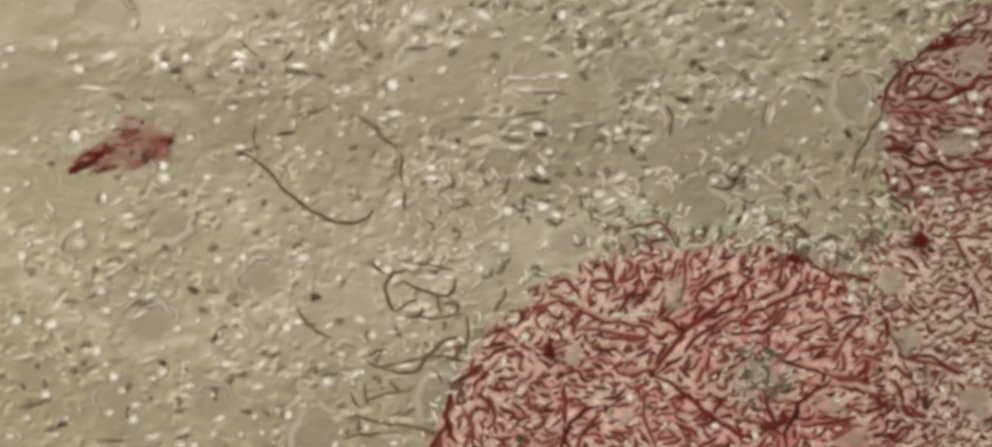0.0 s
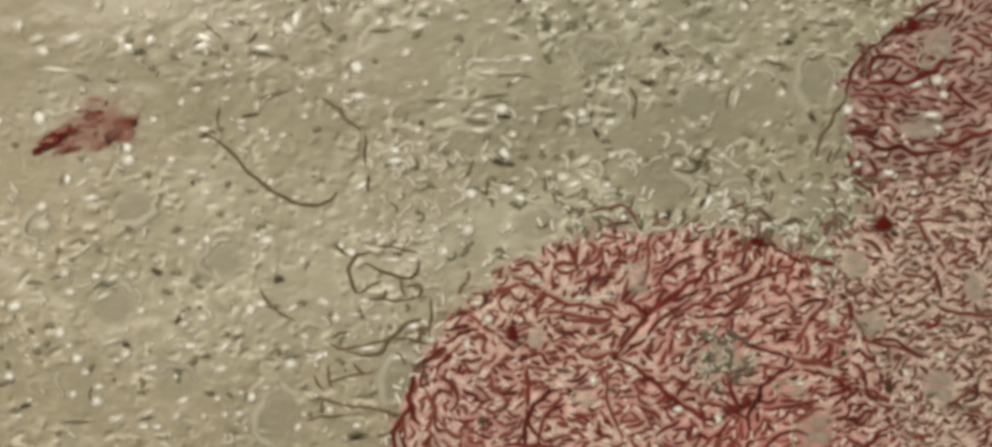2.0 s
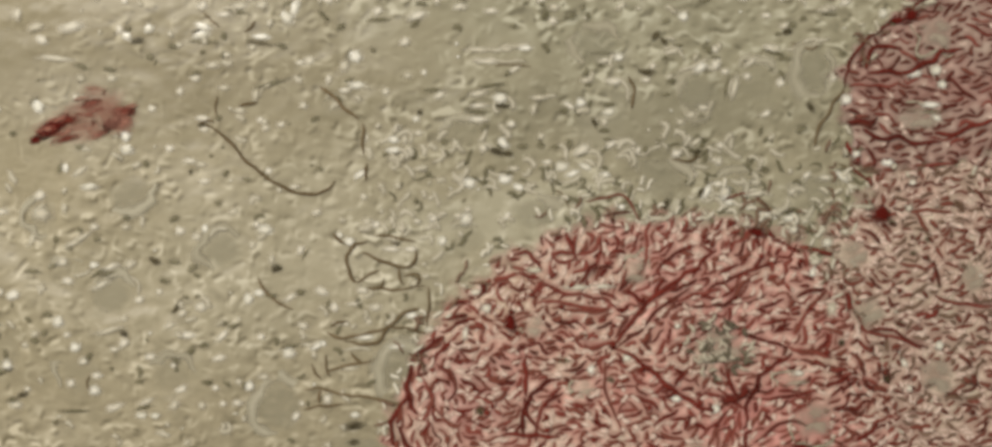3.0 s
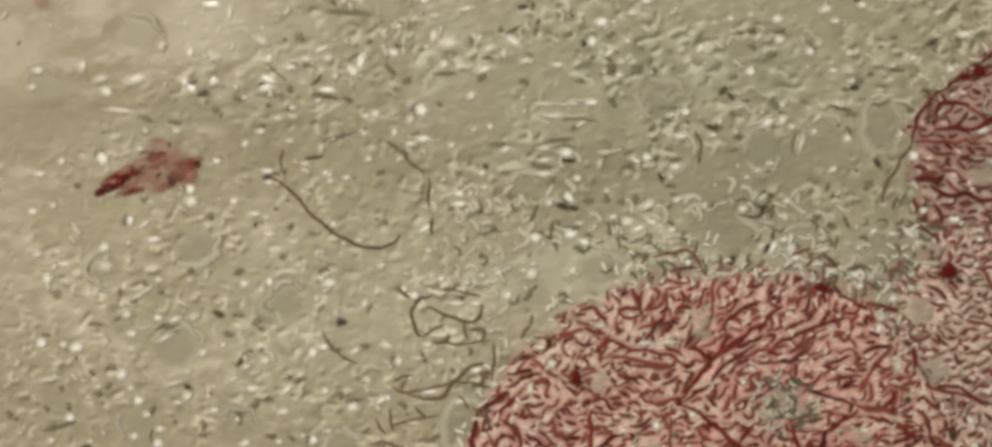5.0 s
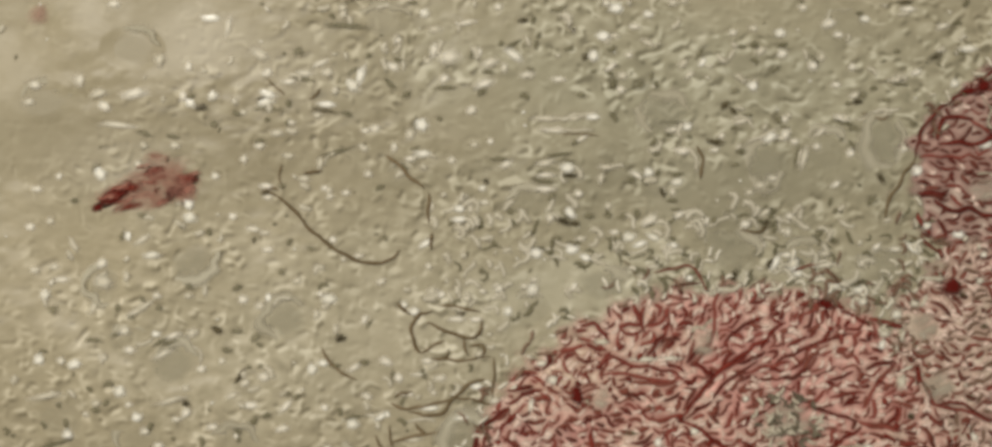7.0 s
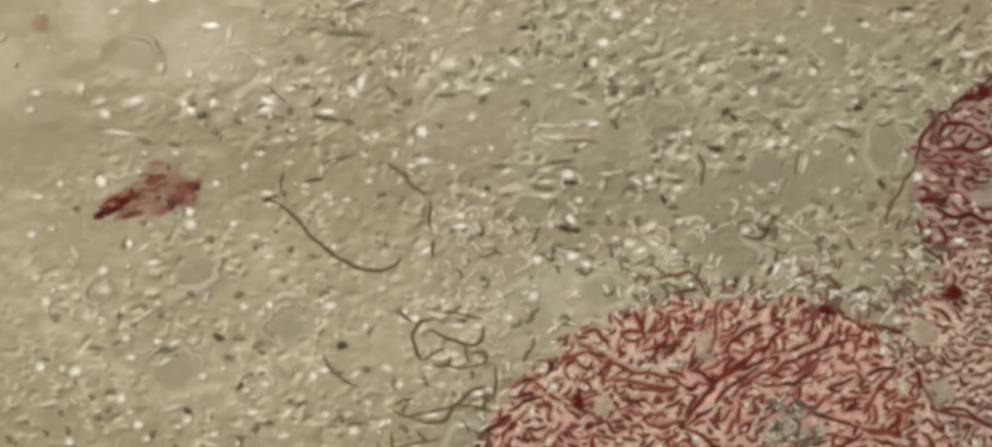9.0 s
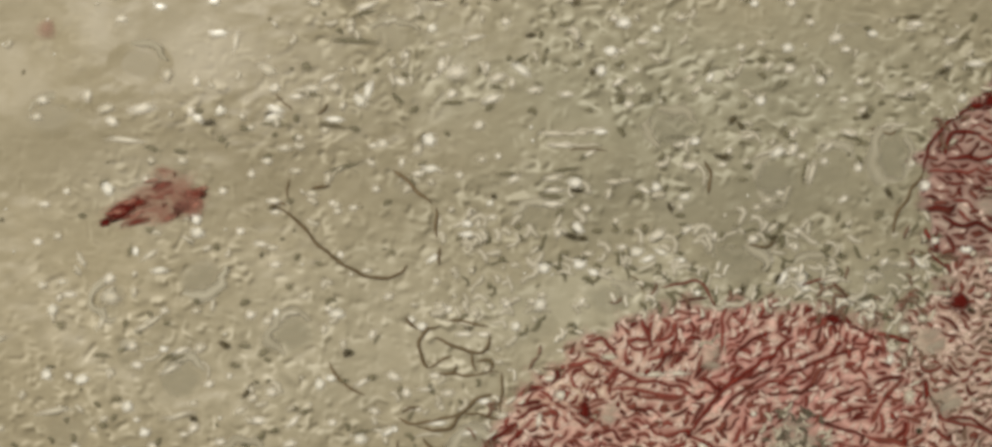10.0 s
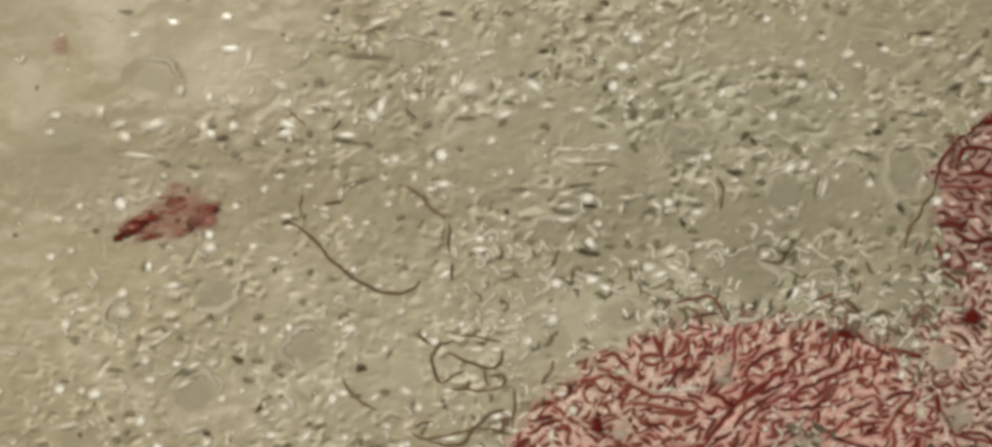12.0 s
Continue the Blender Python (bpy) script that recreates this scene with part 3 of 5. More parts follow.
threads(low, low_top, DEEP, 8.5, [
    [(1192, 438), (1150, 470), (1105, 502), (1076, 530), (1050, 560), (1030, 588)],
    [(1022, 588), (1060, 604), (1092, 630), (1122, 655), (1165, 682), (1205, 690)],
    [(948, 640), (917, 651), (897, 674), (888, 705), (890, 735)],
    [(890, 602), (893, 640), (891, 668)],
    [(1204, 610), (1212, 640), (1226, 664), (1245, 660)],
    [(1312, 600), (1282, 618), (1257, 645), (1243, 680), (1236, 720)],
    [(1400, 638), (1372, 646), (1362, 650)],
    [(722, 600), (742, 592), (762, 574)],
    [(704, 650), (708, 676), (722, 698)],
    [(722, 596), (710, 630), (706, 660), (693, 687), (680, 716), (684, 752)],
    [(690, 711), (706, 746), (734, 771), (747, 811)],
    [(854, 729), (904, 729), (946, 733)],
    [(888, 671), (896, 700), (908, 717)],
])
threads(low, low_top, RED, 6, [
    [(1090, 386), (1083, 410), (1083, 440), (1074, 478)],
    [(952, 664), (924, 680), (911, 705), (908, 740)],
    [(1158, 430), (1132, 440), (1112, 455), (1090, 480)],
    [(905, 520), (950, 521), (1000, 531), (1034, 522)],
    [(908, 486), (960, 506), (1010, 514), (1034, 528)],
    [(960, 568), (985, 590), (1015, 584), (1030, 580)],
    [(1036, 590), (1075, 560), (1100, 530), (1150, 500)],
    [(1370, 500), (1345, 525), (1322, 558), (1312, 570)],
    [(1300, 590), (1340, 598), (1375, 605)],
    [(1360, 655), (1320, 664), (1282, 668), (1250, 672)],
    [(730, 590), (727, 615), (722, 640)],
    [(762, 535), (785, 520), (806, 522)],
    [(862, 452), (890, 440), (903, 452), (918, 472)],
    [(868, 465), (895, 470), (915, 482)],
    [(955, 405), (962, 430), (972, 455)],
    [(928, 440), (945, 456), (968, 452)],
    [(1098, 402), (1112, 412), (1128, 388)],
    [(1262, 555), (1290, 548), (1320, 545)],
    [(1245, 575), (1275, 580), (1300, 592)],
    [(1260, 525), (1285, 520), (1300, 516)],
    [(1190, 655), (1215, 672), (1245, 690)],
    [(1160, 740), (1190, 715), (1215, 690)],
    [(1250, 740), (1285, 710), (1310, 702), (1335, 712)],
    [(1175, 500), (1215, 480), (1260, 465), (1300, 455)],
    [(1130, 520), (1165, 505), (1200, 500)],
    [(1280, 420), (1310, 430), (1325, 445)],
    [(750, 620), (772, 632), (780, 655), (770, 680)],
    [(730, 640), (745, 672), (735, 700), (718, 705)],
])
threads(low, low_top, MAROON, 5, [
    [(985, 362), (1018, 355), (1046, 351), (1060, 372), (1070, 398)],
    [(1012, 386), (1040, 380), (1060, 378)],
    [(1004, 396), (1025, 402), (1046, 401)],
    [(1072, 472), (1060, 492), (1044, 508)],
    [(1020, 590), (1016, 635), (1020, 668), (1034, 700), (1048, 730)],
    [(1180, 380), (1165, 392), (1150, 388)],
    [(1075, 640), (1066, 655), (1085, 668)],
    [(1250, 350), (1275, 368), (1288, 385)],
    [(1205, 360), (1230, 348), (1255, 350)],
])

threads(lobe, lobe_top, DEEP, 8.5, [
    [(1430, 152), (1431, 128), (1446, 114), (1484, 117)],
    [(1428, 157), (1470, 157), (1506, 149), (1540, 136)],
    [(1502, 148), (1525, 140), (1550, 124), (1580, 118)],
    [(1420, 246), (1448, 262), (1475, 258), (1500, 266), (1545, 268)],
    [(1535, 250), (1560, 252), (1600, 240), (1640, 225)],
    [(1398, 265), (1404, 285), (1418, 300)],
    [(1396, 232), (1420, 232), (1445, 226)],
])
threads(lobe, lobe_top, RED, 6, [
    [(1392, 180), (1400, 146), (1422, 112), (1452, 88), (1478, 74)],
    [(1484, 58), (1510, 46), (1545, 24)],
    [(1480, 118), (1498, 134), (1510, 142)],
    [(1400, 178), (1430, 176), (1460, 178), (1480, 170)],
    [(1560, 160), (1580, 185), (1600, 200)],
    [(1500, 305), (1530, 300), (1570, 300)],
    [(1580, 80), (1610, 95), (1640, 90)],
    [(1425, 275), (1440, 292), (1438, 305)],
    [(1400, 300), (1418, 318), (1436, 330)],
])
threads(thin, thin_top, RED, 6, [
    [(1400, 510), (1432, 565), (1480, 575), (1520, 592)],
    [(1536, 508), (1570, 520), (1640, 524)],
    [(1500, 540), (1530, 537), (1546, 530)],
    [(1440, 560), (1470, 563), (1500, 582), (1530, 590)],
    [(1520, 460), (1536, 462), (1532, 490)],
    [(1470, 480), (1486, 470), (1500, 472)],
])
threads(thin, thin_top, DEEP, 9, [
    [(1408, 504), (1403, 518), (1404, 534)],
    [(1340, 432), (1360, 440), (1382, 445)],
    [(1522, 545), (1532, 539), (1544, 535)],
])


threads(low, low_top, RED, 7.0, [[(760, 550), (785, 547), (800, 542)], [(798, 525), (812, 532), (815, 542)], [(835, 540), (840, 525), (848, 530)], [(820, 490), (826, 504), (815, 518)], [(840, 485), (860, 480), (880, 478)], [(845, 500), (850, 515), (860, 520)], [(866, 456), (882, 450)], [(812, 552), (828, 562)], [(770, 525), (800, 520)]])
threads(low, low_top, MAROON, 7.0, [[(725, 600), (730, 615), (725, 628)], [(740, 595), (755, 588), (762, 575)], [(785, 596), (805, 598), (820, 592)], [(760, 625), (775, 628), (782, 645), (778, 660)], [(750, 640), (765, 645), (770, 655)], [(705, 650), (712, 665), (708, 690)], [(720, 640), (740, 632)], [(730, 685), (745, 680), (750, 665)], [(760, 668), (766, 674)], [(770, 680), (774, 690)], [(802, 656), (808, 664)], [(816, 684), (824, 694)], [(852, 618), (870, 626)], [(833, 610), (846, 616)], [(840, 675), (855, 672), (865, 660)], [(788, 613), (802, 618)]])
threads(low, low_top, MAROON, 7.0, [[(800, 580), (815, 585)]])
threads(low, low_top, RED, 7.0, [[(890, 440), (900, 445), (905, 455), (915, 460)], [(930, 445), (945, 442), (955, 445), (970, 442)], [(955, 410), (958, 430), (964, 440)], [(880, 475), (895, 478), (912, 480)], [(920, 485), (910, 500), (900, 510)], [(975, 500), (985, 480), (992, 465), (1000, 455)], [(985, 410), (998, 415), (990, 430)], [(1016, 420), (1020, 431)], [(1014, 458), (1030, 458)], [(1035, 440), (1050, 442)], [(1005, 500), (1020, 510), (1035, 515)], [(1040, 395), (1052, 402)], [(1060, 480), (1050, 490), (1040, 505)], [(928, 482), (942, 477)]])
threads(low, low_top, MAROON, 7.0, [[(925, 525), (928, 540)], [(950, 535), (980, 532), (1000, 538), (1025, 530)], [(935, 550), (955, 555), (970, 562)], [(935, 572), (945, 578), (952, 585)], [(965, 582), (975, 575), (987, 571)], [(985, 585), (995, 592), (1015, 585)], [(1005, 565), (1015, 558), (1030, 550)], [(1030, 575), (1040, 560), (1055, 545)], [(1050, 575), (1065, 570)], [(925, 595), (942, 590)], [(898, 597), (912, 598)], [(935, 612), (957, 612)], [(950, 628), (965, 628), (978, 622), (990, 615)], [(920, 553), (932, 560)], [(985, 555), (1002, 553)]])
threads(low, low_top, RED, 7.0, [[(1105, 460), (1120, 458), (1128, 465)], [(1095, 468), (1102, 480)], [(1143, 461), (1157, 454)], [(1168, 434), (1187, 440)], [(1165, 487), (1180, 482), (1175, 497)], [(1195, 475), (1215, 465), (1227, 459)], [(1225, 480), (1245, 477)], [(1120, 500), (1140, 495), (1162, 485)], [(1148, 511), (1167, 505)], [(1200, 510), (1222, 500)], [(1250, 465), (1264, 449)], [(1210, 415), (1230, 405), (1240, 399)], [(1100, 510), (1115, 500), (1132, 490)]])
threads(low, low_top, MAROON, 7.0, [[(1068, 541), (1082, 530)], [(1110, 546), (1115, 530)], [(1158, 553), (1170, 549)], [(1118, 521), (1132, 515)], [(1073, 583), (1087, 597)], [(1153, 525), (1172, 528)], [(1238, 569), (1257, 576)], [(1178, 631), (1192, 628)]])
threads(low, low_top, RED, 7.0, [[(1280, 453), (1282, 472)], [(1279, 428), (1274, 447)], [(1306, 428), (1322, 441)], [(1320, 457), (1327, 468)], [(1272, 478), (1292, 481)], [(1299, 489), (1312, 501)], [(1273, 404), (1287, 416)], [(1330, 479), (1347, 486)], [(1308, 464), (1322, 471)], [(1320, 510), (1345, 500), (1367, 499)]])
threads(low, low_top, MAROON, 7.0, [[(1278, 544), (1294, 551)], [(1321, 553), (1314, 567)], [(1335, 535), (1350, 520), (1367, 504)], [(1360, 560), (1380, 565), (1402, 571)], [(1315, 592), (1345, 597), (1367, 601)], [(1323, 609), (1347, 616)], [(1302, 588), (1294, 602)]])
threads(low, low_top, RED, 7.0, [[(960, 680), (980, 685), (995, 696)], [(938, 694), (957, 701)], [(1005, 675), (1015, 685), (1026, 701)], [(953, 638), (964, 646)], [(1055, 630), (1065, 642), (1082, 649)], [(1070, 675), (1085, 678), (1102, 691)], [(1058, 702), (1076, 690)], [(1100, 670), (1120, 668), (1132, 659)], [(1308, 691), (1327, 684)], [(1178, 664), (1202, 671)], [(1148, 689), (1162, 701)], [(1185, 679), (1190, 697)], [(1288, 660), (1322, 655)], [(1263, 684), (1277, 691)], [(928, 666), (947, 654)]])
threads(lobe, lobe_top, MAROON, 7.0, [[(1400, 240), (1420, 238), (1442, 234)], [(1408, 226), (1432, 222)], [(1478, 183), (1492, 197)], [(1543, 184), (1557, 191)], [(1463, 208), (1477, 222)], [(1402, 299), (1417, 303)], [(1423, 306), (1442, 302)], [(1398, 155), (1417, 158)], [(1488, 94), (1502, 101)], [(1470, 278), (1490, 275)], [(1500, 290), (1520, 295)], [(1555, 290), (1575, 298)], [(1575, 150), (1600, 160)], [(1590, 180), (1620, 175)], [(1600, 60), (1625, 75)]])
threads(thin, thin_top, MAROON, 7.0, [[(1430, 320), (1435, 337)], [(1453, 309), (1472, 312)], [(1472, 340), (1482, 343)], [(1494, 358), (1501, 372)], [(1420, 405), (1440, 415), (1452, 426)], [(1495, 375), (1540, 375), (1567, 378)], [(1528, 389), (1542, 402)], [(1480, 460), (1500, 462), (1527, 465)], [(1533, 450), (1537, 470), (1546, 496)], [(1481, 468), (1478, 482)], [(1489, 491), (1502, 479)], [(1519, 499), (1526, 512)], [(1428, 499), (1442, 506)], [(1465, 510), (1470, 525), (1482, 519)]])
threads(thin, thin_top, MAROON, 7.0, [[(1480, 511), (1502, 505)], [(1475, 550), (1485, 556), (1492, 552)], [(1430, 565), (1452, 564)], [(1550, 501), (1567, 499)], [(1478, 610), (1487, 620)], [(1464, 624), (1461, 647)], [(1488, 642), (1502, 634)], [(1473, 660), (1492, 663)], [(1500, 655), (1515, 660), (1516, 645)], [(1438, 668), (1447, 682)], [(1420, 610), (1426, 637)], [(1525, 653), (1547, 647)], [(1540, 589), (1557, 596)], [(1514, 604), (1527, 619)]])
threads(thin, thin_top, MAROON, 7.0, [[(1395, 480), (1402, 490), (1420, 488), (1429, 479)], [(1405, 587), (1416, 574)], [(1405, 566), (1411, 553)], [(1400, 600), (1415, 608), (1421, 627)], [(1498, 414), (1503, 418)], [(1526, 416), (1534, 424)], [(1466, 392), (1476, 398)], [(1428, 357), (1434, 363)], [(1548, 688), (1563, 693)], [(1570, 400), (1590, 410)], [(1580, 440), (1600, 430)], [(1570, 560), (1600, 555)], [(1575, 600), (1600, 615)], [(1580, 660), (1610, 650)]])

# the grain of the threads: chart x, y, angle
LOW_FLOW = [(705, 670, 80), (735, 610, 60), (775, 645, 120), (800, 530, 12), (850, 480, 5), (900, 445, 50), (950, 430, 100), (960, 485, 65), (950, 525, -8), (1000, 560, 25), (935, 600, -10),
            (940, 640, 32), (900, 690, 65), (960, 695, -20), (1015, 440, 30), (1085, 415, 80), (1120, 450, 30), (1075, 535, 42), (1135, 510, 20), (1185, 490, 26), (1250, 460, 45)]
LOW_FLOW += [(1285, 430, 75), (1335, 460, -50), (1280, 522, 5), (1350, 535, 40), (1135, 595, 60), (1110, 625, -36), (1060, 645, 20), (1300, 620, 25), (1345, 652, 12), (1250, 690, 62),
             (1100, 690, -20), (780, 775, -52), (880, 728, 0), (850, 770, 40), (960, 740, 10), (1040, 760, 30), (1150, 720, 40), (1300, 760, 20), (830, 620, 0), (850, 665, 10)]
LOBE_FLOW = [(1430, 238, 0), (1415, 290, 62), (1505, 270, 2), (1445, 165, 0), (1415, 125, 55), (1500, 150, 10), (1555, 262, 20), (1450, 110, 20), (1550, 40, 30), (1600, 150, 10), (1600, 280, 30), (1460, 205, -25)]
THIN_FLOW = [(1500, 440, 60), (1430, 480, 5), (1525, 462, 30), (1480, 560, -10), (1480, 640, 80), (1545, 575, 3), (1500, 340, 20), (1440, 330, 60), (1460, 400, -40), (1560, 400, 0), (1430, 620, 60), (1500, 720, 10)]
weave(low, low_top, low_depth, (640, 370, 1490, 860), LOW_FLOW, [MAROON, RED, MAROON, DEEP], 6.6, (9, 46), (4.2, 8.2), 3, BARE)
weave(lobe, lobe_top, lobe_depth, (1385, -20, 1720, 310), LOBE_FLOW, [MAROON, MAROON, RED], 7.4, (9, 44), (3.8, 7.2), 5, BARE)
weave(thin, thin_top, thin_depth, (1360, 290, 1720, 880), THIN_FLOW, [MAROON, FRINGE, MAROON], 7.2, (8, 36), (4.2, 8), 6, BARE)
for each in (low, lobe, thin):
    thread_halo(each)
# pale jelly beads and rods in the gaps between the threads
weave(low, low_top, low_depth, (640, 370, 1490, 860), LOW_FLOW, [ROD], 4.2, (6, 18), (7, 11), 13, BARE, 0)
weave(lobe, lobe_top, lobe_depth, (1385, -20, 1720, 310), LOBE_FLOW, [ROD], 7, (6, 18), (7, 11), 15, BARE, 0)
weave(thin, thin_top, thin_depth, (1360, 290, 1720, 880), THIN_FLOW, [ROD], 4.2, (6, 16), (7, 11), 16, BARE, 0)

# dark beads caught among the threads
tangle(low, low_top, low_depth, 75, (670, 400, 1460, 850), DEEP, (4, 10), (9, 13), 30, 60, 71, BARE, 0.5, "dark_bead", (0.006, 9.0))
tangle(thin, thin_top, thin_depth, 45, (1380, 310, 1700, 850), MAROON, (4, 10), (9, 13), 30, 60, 72, BARE, 0.5, "dark_bead", (0.006, 9.0))

# the colonies' fringe: short brown-red and pale strands that stray over the bare film
RIM_LOW, RIM_LOBE, RIM_THIN = (-0.016, 0.004), (-0.010, 0.003), (-0.022, 0.003)
tangle(low, low_top, low_depth, 40, (640, 320, 1420, 800), FRINGE, (16, 40), (6.0, 9.0), 14, 35, 51, (), 0.3, "fringe", RIM_LOW)
tangle(low, low_top, low_depth, 60, (640, 320, 1420, 800), PALE, (12, 26), (7.0, 11.0), 20, 60, 52, (), 0.05, "pale_fringe", RIM_LOW)
tangle(lobe, lobe_top, lobe_depth, 14, (1350, 0, 1660, 340), FRINGE, (14, 34), (6.0, 9.0), 20, 60, 53, (), 0.3, "fringe", RIM_LOBE)
tangle(lobe, lobe_top, lobe_depth, 16, (1350, 0, 1660, 340), PALE, (12, 26), (7.0, 11.0), 20, 60, 54, (), 0.05, "pale_fringe", RIM_LOBE)
tangle(thin, thin_top, thin_depth, 18, (1300, 310, 1480, 480), FRINGE, (16, 36), (6.0, 9.0), 14, 35, 55, (), 0.3, "fringe", RIM_THIN)
tangle(thin, thin_top, thin_depth, 34, (1300, 310, 1480, 480), PALE, (12, 26), (7.0, 11.0), 20, 60, 56, (), 0.05, "pale_fringe", RIM_THIN)

# a mottled grey patch of the colony, full of short dark strands and pale beads
mottle = random.Random(21)
for k in range(58):
    a, q = mottle.uniform(0, 6.28), 58 * math.sqrt(mottle.random())
    x, y, w = 1193 + q * math.cos(a), 594 + 0.84 * q * math.sin(a), mottle.uniform(0, 6.28)
    pts = [(x - 9 * math.cos(w), y - 9 * math.sin(w)), (x + mottle.uniform(-2, 2), y + mottle.uniform(-2, 2)), (x + 9 * math.cos(w + 0.9), y + 9 * math.sin(w + 0.9))]
    part("thread", thread_mesh("thread", pts, mottle.uniform(5, 8), ASH if k % 2 else DUSK, lambda px, py: low_top(px, py) + 0.0018, 0.3, flat=0.35), low, "grey strand" if k % 2 else "dark grey-green strand")


# ---- dark red clots, each a lump of its own ----
def clot(x, y, pieces, label):
    top = new("clot")
    top.location = (*spot(x, y), 0)
    tagged(top, label, "clot", "red clots")
    for dx, dy, l, w, turn, mat in pieces:
        px, py = spot(x + dx, y + dy)
        ob = lump_object("lump", CRUMBS, mat, x + dx, y + dy, l * 1.35, w * 1.35, turn, 0.45)
        z = max(height(px, py), low_top(px, py), lobe_top(px, py), thin_top(px, py))
        ob.location = (px - top.location.x, py - top.location.y, z + ob.scale.z * 0.6)
        ob.parent = top


clot(1453, 380, [(-3, -2, 32, 24, 10, CLOT), (14, 12, 20, 10, -30, SOOT)], "dark red clot on the greyish pink mat")
clot(1255, 410, [(0, 0, 30, 13, -12, CLOT)], "narrow dark red clot at the colony's rim")
clot(868, 552, [(0, 0, 17, 24, 5, CLOT), (2, -16, 8, 10, 60, DEEP)], "dark red clot among the colony's threads")
clot(1486, 70, [(10, -4, 24, 18, 25, CLOT), (-12, 5, 26, 10, 8, CLOT)], "dark red clot at the rose lobe's rim")
clot(1220, 668, [(-6, 4, 30, 14, 10, DEEP), (16, -6, 22, 12, 60, DEEP)], "deep red knot where threads meet")
clot(1322, 745, [(0, 0, 34, 12, 10, CLOT)], "deep red clot low in the colony")

fleck = new("red_fleck")
fleck.location = (*spot(195, 235), 0)
tagged(fleck, "ragged red fleck of stained crystals lying alone on the film", "fleck")
for x, y, l, w, turn, mat, tall in [(165, 243, 120, 56, 24, HAZE, 0.05), (216, 222, 110, 66, 14, HAZE, 0.05), (250, 240, 62, 46, 25, HAZE, 0.06), (206, 190, 50, 26, 8, HAZE, 0.06), (190, 256, 120, 40, 12, HAZE, 0.05),
                                    (118, 269, 24, 15, 18, CLOT, 0.3), (143, 251, 56, 25, 28, CLOT, 0.35), (170, 237, 46, 22, 18, SMEAR, 0.3), (168, 267, 60, 15, 12, SMEAR, 0.3),
                                    (254, 222, 50, 15, 2, SMEAR, 0.3), (206, 210, 34, 14, 24, SMEAR, 0.3), (216, 261, 46, 14, 16, STAINED, 0.3), (258, 240, 34, 24, 40, STAINED, 0.2)]:
    ob = lump_object("crystal", CRUMBS, mat, x, y, l, w, turn, tall, sink=0.5)
    ob.location.x -= fleck.location.x
    ob.location.y -= fleck.location.y
    ob.parent = fleck
fleck_rnd = random.Random(11)
for k in range(22):
    u, v = fleck_rnd.uniform(-1, 1), fleck_rnd.gauss(0, 0.45)
    x, y = 196 + 68 * u, 238 - 14 * u + 26 * v * (1.15 - abs(u)) - (10 if k % 3 == 0 else 0)
    l, a = fleck_rnd.uniform(8, 22), radians(fleck_rnd.gauss(18, 14))
    me = thread_mesh("streak", [(x - l * math.cos(a), y + l * math.sin(a)), (x, y + fleck_rnd.uniform(-2, 2)), (x + l * math.cos(a), y - l * math.sin(a))], fleck_rnd.uniform(5, 9), STAINED, lift=0.5)
    for vert in me.vertices:
        vert.co.x -= fleck.location.x
        vert.co.y -= fleck.location.y
    part("streak", me, fleck)


smudge = lump_object("pink_smudge", CRUMBS, SMUDGE, 22, -34, 48, 38, 20, 0.05, sink=0.5)
tagged(smudge, "faint pink smudge sunk in the pale film", "smudge")


# ---- pale round cells ----
def cell(x, y, rx, ry, turn, label, base=None, rise=0.0010, start=0.0, sweep=360.0, wall=15.0, skin=None, ragged_edge=0.34):
    """A flat lens-shaped cell with its bright halo as a pale band round it or along a part of its edge."""
    base, skin = base or height, skin or CELL
    top = new("cell")
    px, py = spot(x, y)
    top.location = (px, py, base(px, py))
    top.rotation_euler = (0, 0, radians(turn))
    tagged(top, label, "cell", "pale cells")
    seed = Vector((x * 0.13, y * 0.17, 0))

    def edge(a):
        k = 1 + ragged_edge * noise.noise(Vector((math.cos(a), math.sin(a), 0)) * 1.4 + seed)
        return rx * STEP * k * math.cos(a), ry * STEP * k * math.sin(a)

    n, rings = 30, 6
    verts, faces, core = [(0, 0, rise)], [], [1.0]
    for j in range(1, rings + 1):
        core += [1 - j / rings] * n
        s = j / rings
        for i in range(n):
            ex, ey = edge(2 * math.pi * i / n)
            verts.append((ex * s, ey * s, rise * (1 - s ** 2.5) - 0.0003 * (s > 0.99)))
    faces += [(0, 1 + i, 1 + (i + 1) % n) for i in range(n)]
    for j in range(rings - 1):
        o = 1 + j * n
        faces += [(o + i, o + n + i, o + n + (i + 1) % n, o + (i + 1) % n) for i in range(n)]
    part("body", mesh_of("body", verts, faces, skin, core), top)
    # the bright halo along the edge, put into the colour of a nearly flat band
    verts, faces, core, m, r = [], [], [], 26, wall * STEP / 2
    for i in range(m + 1):
        a = radians(start + sweep * i / m)
        ex, ey = edge(a)
        out = Vector((ex, ey, 0)).normalized()
        q = r * (1 if sweep >= 360 else min(1, 0.3 + 3.0 * min(i, m - i) / m)) * (1 + 0.8 * noise.noise(seed + Vector((a * 2.2, 1, 0))))
        for s in range(8):
            b = 2 * math.pi * s / 8
            core.append(1 - abs(math.cos(b)))
            verts.append((ex + out.x * q * math.cos(b), ey + out.y * q * math.cos(b), 0.0001 + 0.04 * q * math.sin(b)))
        if i:
            o = i * 8
            faces += [(o - 8 + s, o - 8 + (s + 1) % 8, o + (s + 1) % 8, o + s) for s in range(8)]
    part("wall", mesh_of("wall", verts, faces, RIM, core), top, "pale cell rim with its bright halo coloured in")


